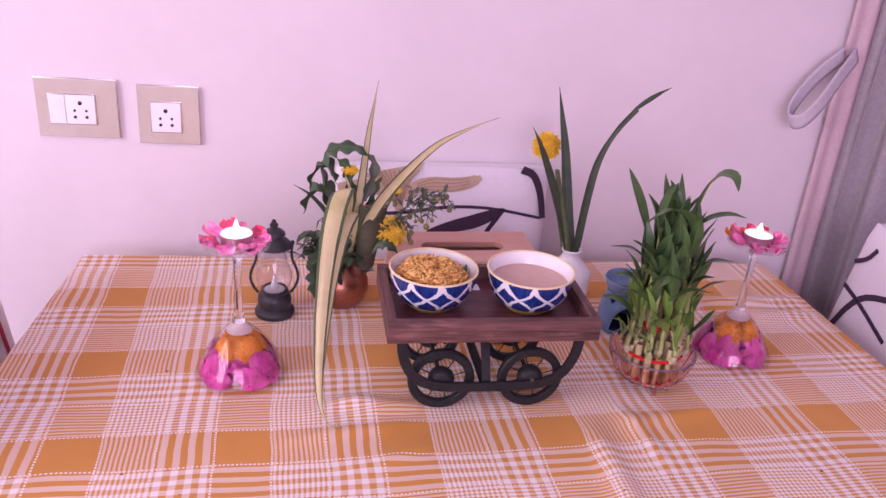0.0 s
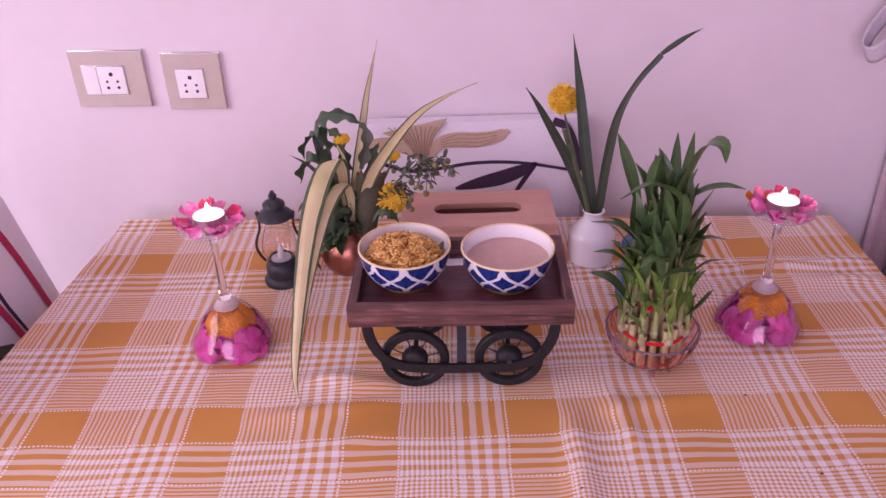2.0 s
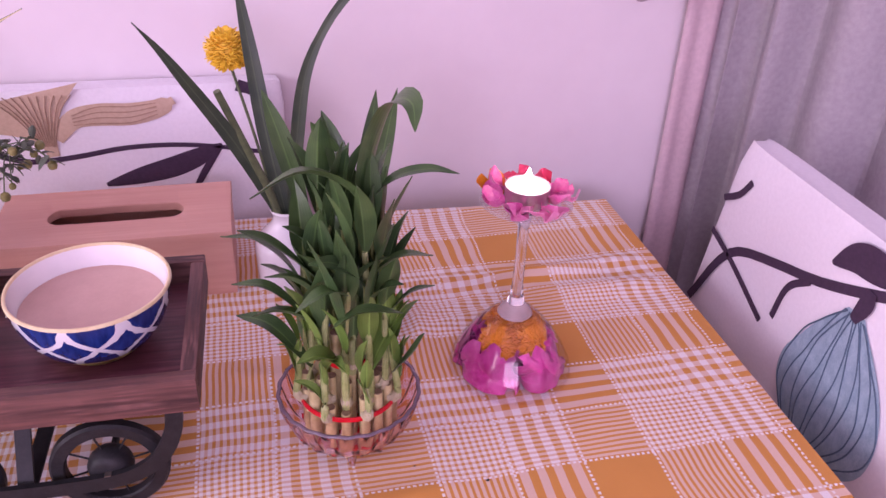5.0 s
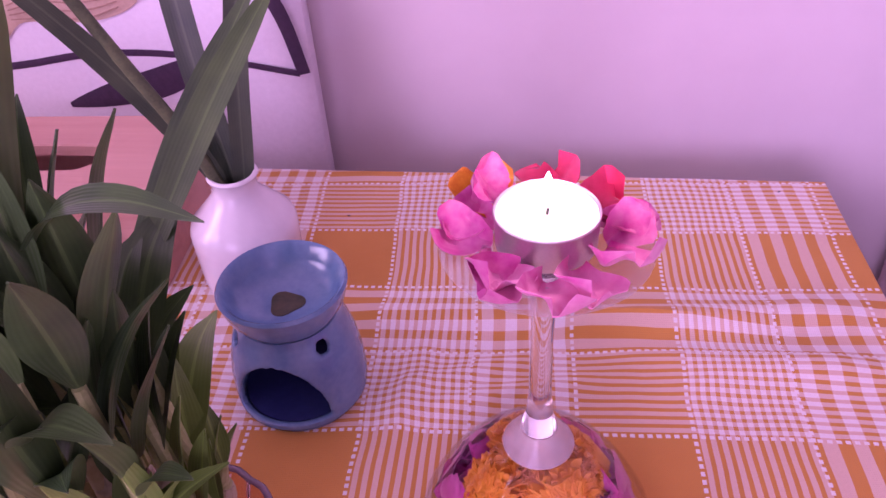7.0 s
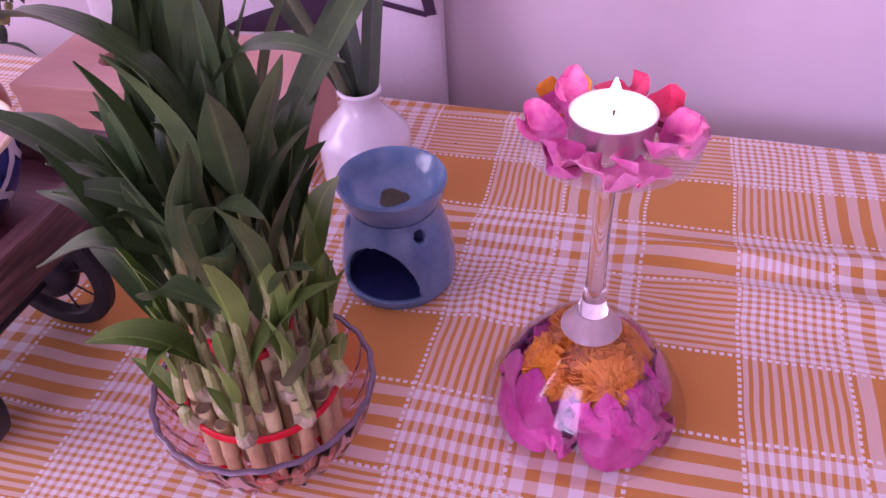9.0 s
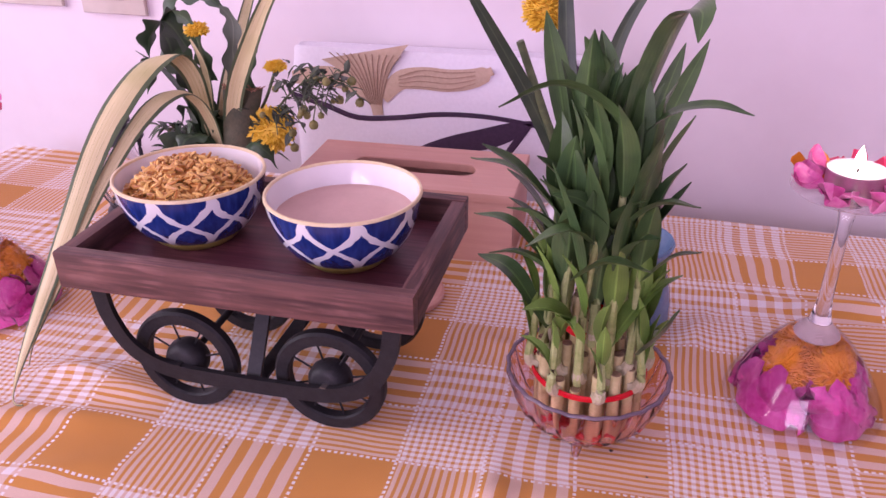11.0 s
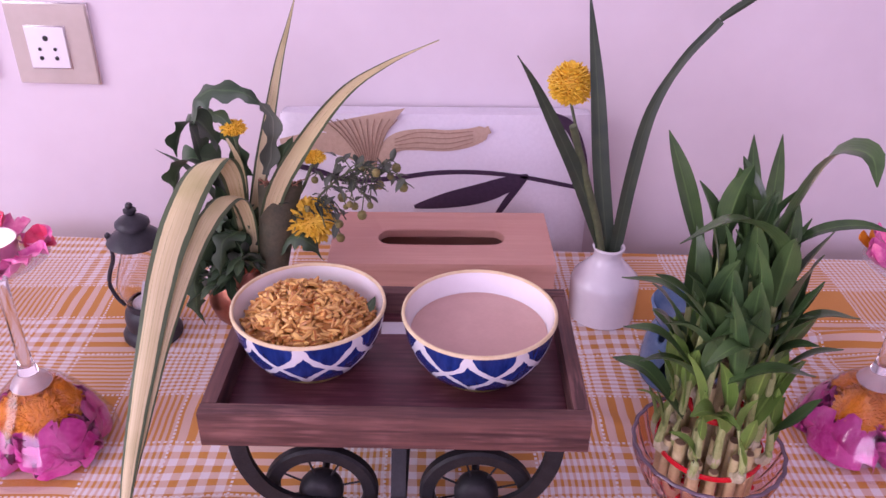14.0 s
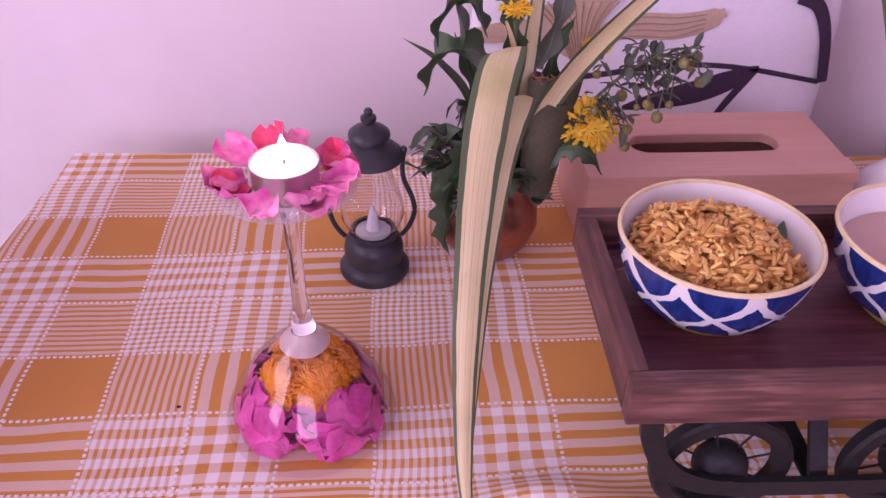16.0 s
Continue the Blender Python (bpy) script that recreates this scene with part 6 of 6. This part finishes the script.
def build_back_chair():
    """Chair between table and wall; local x across, front face at y = 0 looking to -y."""
    ox, oy = 0.172, 0.582
    t = thing("dining_chair", (ox, oy, 0), "dining chair in a white cover with plum branch print", "chair", "chairs round the table")
    chair_frame(t, 0.19, 0.36)
    back = part("backrest", rounded_panel(bmesh.new(), (-0.198, 0.193), (-0.196, 0.188), 0.471, 0.912, 0.0, 0.036), M_fabric, t)
    def stroke(name, pts, w, mat, taper=True, dy=-0.0006):
        ob = part(name, ink([(x + 0.006 - ox, z + 0.006) for x, z in pts], w, taper), mat, back)
        ob.location.y = dy
        return ob
    stroke("printed_branch", [(-0.03, 0.846), (0.015, 0.834), (0.055, 0.821), (0.107, 0.824), (0.161, 0.832), (0.216, 0.833), (0.271, 0.827), (0.345, 0.812)], 0.0075, M_print_dark, lambda s: 0.0075 - 0.002 * s)
    stroke("printed_leaf", [(0.135, 0.785), (0.175, 0.794), (0.217, 0.804), (0.251, 0.817), (0.276, 0.829)], 0.024, M_print_dark, lambda s: 0.026 * math.sin(math.pi * min(1, s * 0.93 + 0.03)) ** 0.8 + 0.001)
    stroke("printed_twig", [(0.236, 0.768), (0.255, 0.800), (0.275, 0.828)], 0.009, M_print_dark)
    stroke("printed_leaf", [(0.300, 0.905), (0.322, 0.894), (0.338, 0.862), (0.349, 0.812)], 0.03, M_print_dark, lambda s: 0.015 - 0.004 * s)
    stroke("printed_petal", [(0.069, 0.904), (0.074, 0.880), (0.079, 0.855), (0.083, 0.826)], 0.1, M_print_tan, lambda s: 0.100 * (1 - s) ** 2.0 + 0.014)
    stroke("printed_petal", [(0.090, 0.848), (0.112, 0.871), (0.140, 0.876), (0.175, 0.875), (0.205, 0.880), (0.226, 0.890)], 0.03, M_print_tan, lambda s: 0.016 + 0.012 * math.sin(math.pi * s) if s < 0.93 else 0.010, -0.0012)
    stroke("printed_petal", [(0.078, 0.848), (0.050, 0.866), (0.016, 0.872), (-0.026, 0.868)], 0.024, M_print_tan, lambda s: 0.016 + 0.010 * math.sin(math.pi * s), -0.0012)
    for k in range(11):
        u = k / 10 - 0.5
        stroke("printed_line", [(0.070 + u * 0.090, 0.902), (0.073 + u * 0.060, 0.887), (0.077 + u * 0.034, 0.865), (0.080 + u * 0.014, 0.840)], 0.0014, M_print_line, False, -0.0022)
    for k in range(4):
        u = k / 3 - 0.5
        stroke("printed_line", [(0.112, 0.871 + u * 0.012), (0.140, 0.876 + u * 0.020), (0.175, 0.875 + u * 0.020), (0.206, 0.881 + u * 0.014)], 0.0012, M_print_line, False, -0.0028)


build_back_chair()


def build_side_chair(x, y, flip, kind, label):
    """Chair at a table end: local x runs along the world's y; the front face looks at the table."""
    t = thing("dining_chair", (x, y, 0), label, "chair", "chairs round the table", -90 if flip > 0 else 90)
    chair_frame(t, 0.19, 0.40)
    return t


def build_right_chair():
    x, yc = 0.850, 0.180
    t = build_side_chair(x, yc, 1, "r", "dining chair in a white cover with branch and pear print")
    # local x = -(world y), local y = world x
    back = part("backrest", rounded_panel(bmesh.new(), (-0.262, 0.22), (-0.184, 0.19), 0.471, 0.905, 0.0, 0.04), M_fabric, t)
    def stroke(name, pts, w, mat, taper=True, dy=-0.0006):
        ob = part(name, ink([(0.200 - y, z) for y, z in pts], w, taper), mat, back)
        ob.location.y = dy
    stroke("printed_branch", [(0.412, 0.672), (0.400, 0.694), (0.372, 0.748), (0.338, 0.784), (0.275, 0.808), (0.205, 0.830), (0.130, 0.864), (0.082, 0.890), (0.03, 0.896)], 0.011, M_print_dark, False)
    stroke("printed_twig", [(0.396, 0.781), (0.345, 0.765), (0.273, 0.734)], 0.009, M_print_dark, False)
    stroke("printed_twig", [(0.218, 0.822), (0.246, 0.796), (0.257, 0.751)], 0.008, M_print_dark, False)
    stroke("printed_twig", [(0.388, 0.828), (0.362, 0.845), (0.345, 0.868)], 0.008, M_print_dark, False)
    stroke("printed_leaf", [(0.198, 0.858), (0.170, 0.879), (0.135, 0.886), (0.090, 0.892)], 0.03, M_print_dark, lambda s: 0.032 * math.sin(math.pi * min(1, s * 0.95 + 0.03)) + 0.002, -0.0012)
    wide = lambda s: 0.020 + 0.130 * math.sin(math.pi * min(1, max(0, s * 0.90 + 0.02)) ** 1.35) ** 0.9
    axis = [(0.150, 0.832), (0.149, 0.795), (0.148, 0.745), (0.154, 0.695), (0.160, 0.655)]
    stroke("printed_pear", axis, 0.12, M_print_blue, wide, -0.0012)
    for k in range(11):
        u = (k / 10 - 0.5) * 0.94
        pts = []
        for q in range(9):
            s = 0.03 + 0.9 * q / 8
            m = spline([(a, b, 0) for a, b in axis], 40)[int(s * 40)]
            pts.append((m.x + u * wide(s) + 0.003 * math.sin(3 * k + 7 * s), m.y))
        stroke("printed_line", pts, 0.0018, M_print_vein, False, -0.0020)
    stroke("printed_stalk", [(0.141, 0.862), (0.143, 0.846), (0.151, 0.824)], 0.018, M_print_dark, True, -0.0026)


build_right_chair()


def build_left_chair():
    x, yc = -0.52, 0.175
    t = thing("dining_chair", (x, yc, 0), "dining chair in a white cover with crimson stripes", "chair", "chairs round the table", 90)
    chair_frame(t, 0.19, 0.40)
    # local x = world y, local y = -(world x)
    back = part("backrest", rounded_panel(bmesh.new(), (-0.25, 0.345), (-0.19, 0.200), 0.471, 0.930, 0.0, 0.04), M_fabric, t)
    def stroke(name, pts, w, mat, taper=True, dy=-0.0006):
        ob = part(name, ink([(y - yc, z) for y, z in pts], w, taper), mat, back)
        ob.location.y = dy
    stroke("printed_stripe", [(0.27, 0.925), (0.312, 0.895), (0.352, 0.817), (0.406, 0.671), (0.43, 0.60)], 0.014, M_print_red)
    stroke("printed_stripe", [(0.18, 0.88), (0.251, 0.815), (0.312, 0.682), (0.34, 0.60)], 0.014, M_print_red)
    stroke("printed_line", [(0.23, 0.90), (0.267, 0.848), (0.292, 0.767), (0.338, 0.659)], 0.008, M_print_dark)
    stroke("printed_leaf", [(0.215, 0.735), (0.245, 0.710), (0.275, 0.700)], 0.03, M_greyleaf, True)


build_left_chair()

# ---------- curtain, tie-back and lit edge -----


def build_curtain():
    t = thing("curtain", (0.938, 0.545, 0.02), "long grey-mauve curtain with a pinkish edge coloured as lit", "curtain")
    bm = bmesh.new()
    n, nz = 90, 20
    line = spline([(-0.012, 0.036, 0), (0.03, -0.02, 0), (0.10, -0.14, 0), (0.17, -0.36, 0), (0.22, -0.70, 0), (0.25, -1.10, 0)], n)
    rows = []
    for j in range(nz + 1):
        z = 2.45 * j / nz
        row = []
        for i, p in enumerate(line):
            s = i / n
            row.append(bm.verts.new((p.x + 0.018 * math.sin(i * 0.55) * min(1, s * 6), p.y + 0.012 * math.cos(i * 0.48) * min(1, s * 6), z)))
        rows.append(row)
    for a, b in zip(rows, rows[1:]):
        for k in range(n):
            bm.faces.new((a[k], a[k + 1], b[k + 1], b[k]))
    ob = part("drape", bm, M_curtain, t)
    m = ob.modifiers.new("thickness", "SOLIDIFY")
    m.thickness = 0.002
    # edge strip whose paler pink carries the light that falls on it
    bm = bmesh.new()
    rows = []
    for j in range(nz + 1):
        z = 2.45 * j / nz
        rows.append([bm.verts.new((-0.064 + 0.054 * u + 0.002 * math.sin(z * 3), 0.034 - 0.010 * math.sin(u * math.pi) - 0.004 * math.sin(u * 9 + z), z)) for u in [k / 12 for k in range(13)]])
    for a, b in zip(rows, rows[1:]):
        for k in range(12):
            bm.faces.new((a[k], a[k + 1], b[k + 1], b[k]))
    ob = part("hem", bm, M_curtain_lit_edge, t, "gathered pinkish edge, coloured lighter for the light on it")
    m = ob.modifiers.new("thickness", "SOLIDIFY")
    m.thickness = 0.003
    rod = thing("curtain_rod", (0.878, 0.570, 2.475), "slim metal rod that carries the curtain", "curtain rod")
    part("rod", tube(bmesh.new(), spline([(-0.03, 0.010, 0), (0.09, -0.045, 0), (0.16, -0.165, 0), (0.23, -0.385, 0), (0.28, -0.725, 0), (0.31, -1.125, 0)], 30), 0.009, 10), M_chrome, rod)


build_curtain()


def build_tieback():
    """A folded fabric loop that stands out from the wall."""
    t = thing("curtain_tieback", (0.882, 0.560, 1.137), "pale lilac fabric tie-back loop on the wall", "curtain tie-back")
    pts = spline([(0.004, -0.004, 0.006), (-0.030, -0.022, -0.028), (-0.068, -0.040, -0.074), (-0.096, -0.040, -0.106), (-0.106, -0.022, -0.108), (-0.092, -0.006, -0.080), (-0.052, 0.004, -0.032), (-0.008, 0.008, 0.004)], 44)
    bm = bmesh.new()
    rows = []
    for p in pts:
        rows.append([bm.verts.new(p + Vector((0.010, 0.0, -0.022)) * s) for s in (-0.56, -0.28, 0, 0.28, 0.56)])
    for a, b in zip(rows, rows[1:]):
        for k in range(4):
            bm.faces.new((a[k], a[k + 1], b[k + 1], b[k]))
    ob = part("loop", bm, M_tieback, t)
    m = ob.modifiers.new("thickness", "SOLIDIFY")
    m.thickness = 0.0025
    part("hook", tube(bmesh.new(), [(0.0, 0.034, 0.0), (0.0, 0.012, 0.0), (0.002, 0.0, 0.004)], 0.003, 8), M_chrome, t)


build_tieback()

# ---------- small things ----------
single("paper_label", block(bmesh.new(), (-0.011, -0.008, 0), (0.011, 0.008, 0.0006), 0.0002), M_cardw, (0.134, 0.202, FLOOR + 0.0002), "small white paper label lying on the tray", "label")
single("coaster", lathe(bmesh.new(), [(0, 0), (0.040, 0), (0.042, 0.002), (0.042, 0.006), (0.0395, 0.0075), (0.036, 0.0068), (0, 0.0066)], 44), M_boxwood, (0.196, 0.292, cloth_height(0.196, 0.292) + 0.0003), "round reddish wooden coaster behind the cart", "coaster")


def build_crumbs():
    rnd = random.Random(9)
    bm = bmesh.new()
    for _ in range(26):
        x, y = rnd.uniform(-0.4, 0.74), rnd.uniform(-0.2, 0.5)
        r = rnd.uniform(0.0006, 0.0013)
        bmesh.ops.create_icosphere(bm, subdivisions=1, radius=r, matrix=Matrix.Translation((x, y, cloth_height(x, y) + r * 0.6)) @ Matrix.Diagonal((1.6, 1, 0.7, 1)))
    ob = part("crumbs", bm, M_near_black)
    tagged(ob, "tiny dark crumbs scattered on the cloth", "crumbs", kind="stuff")


build_crumbs()
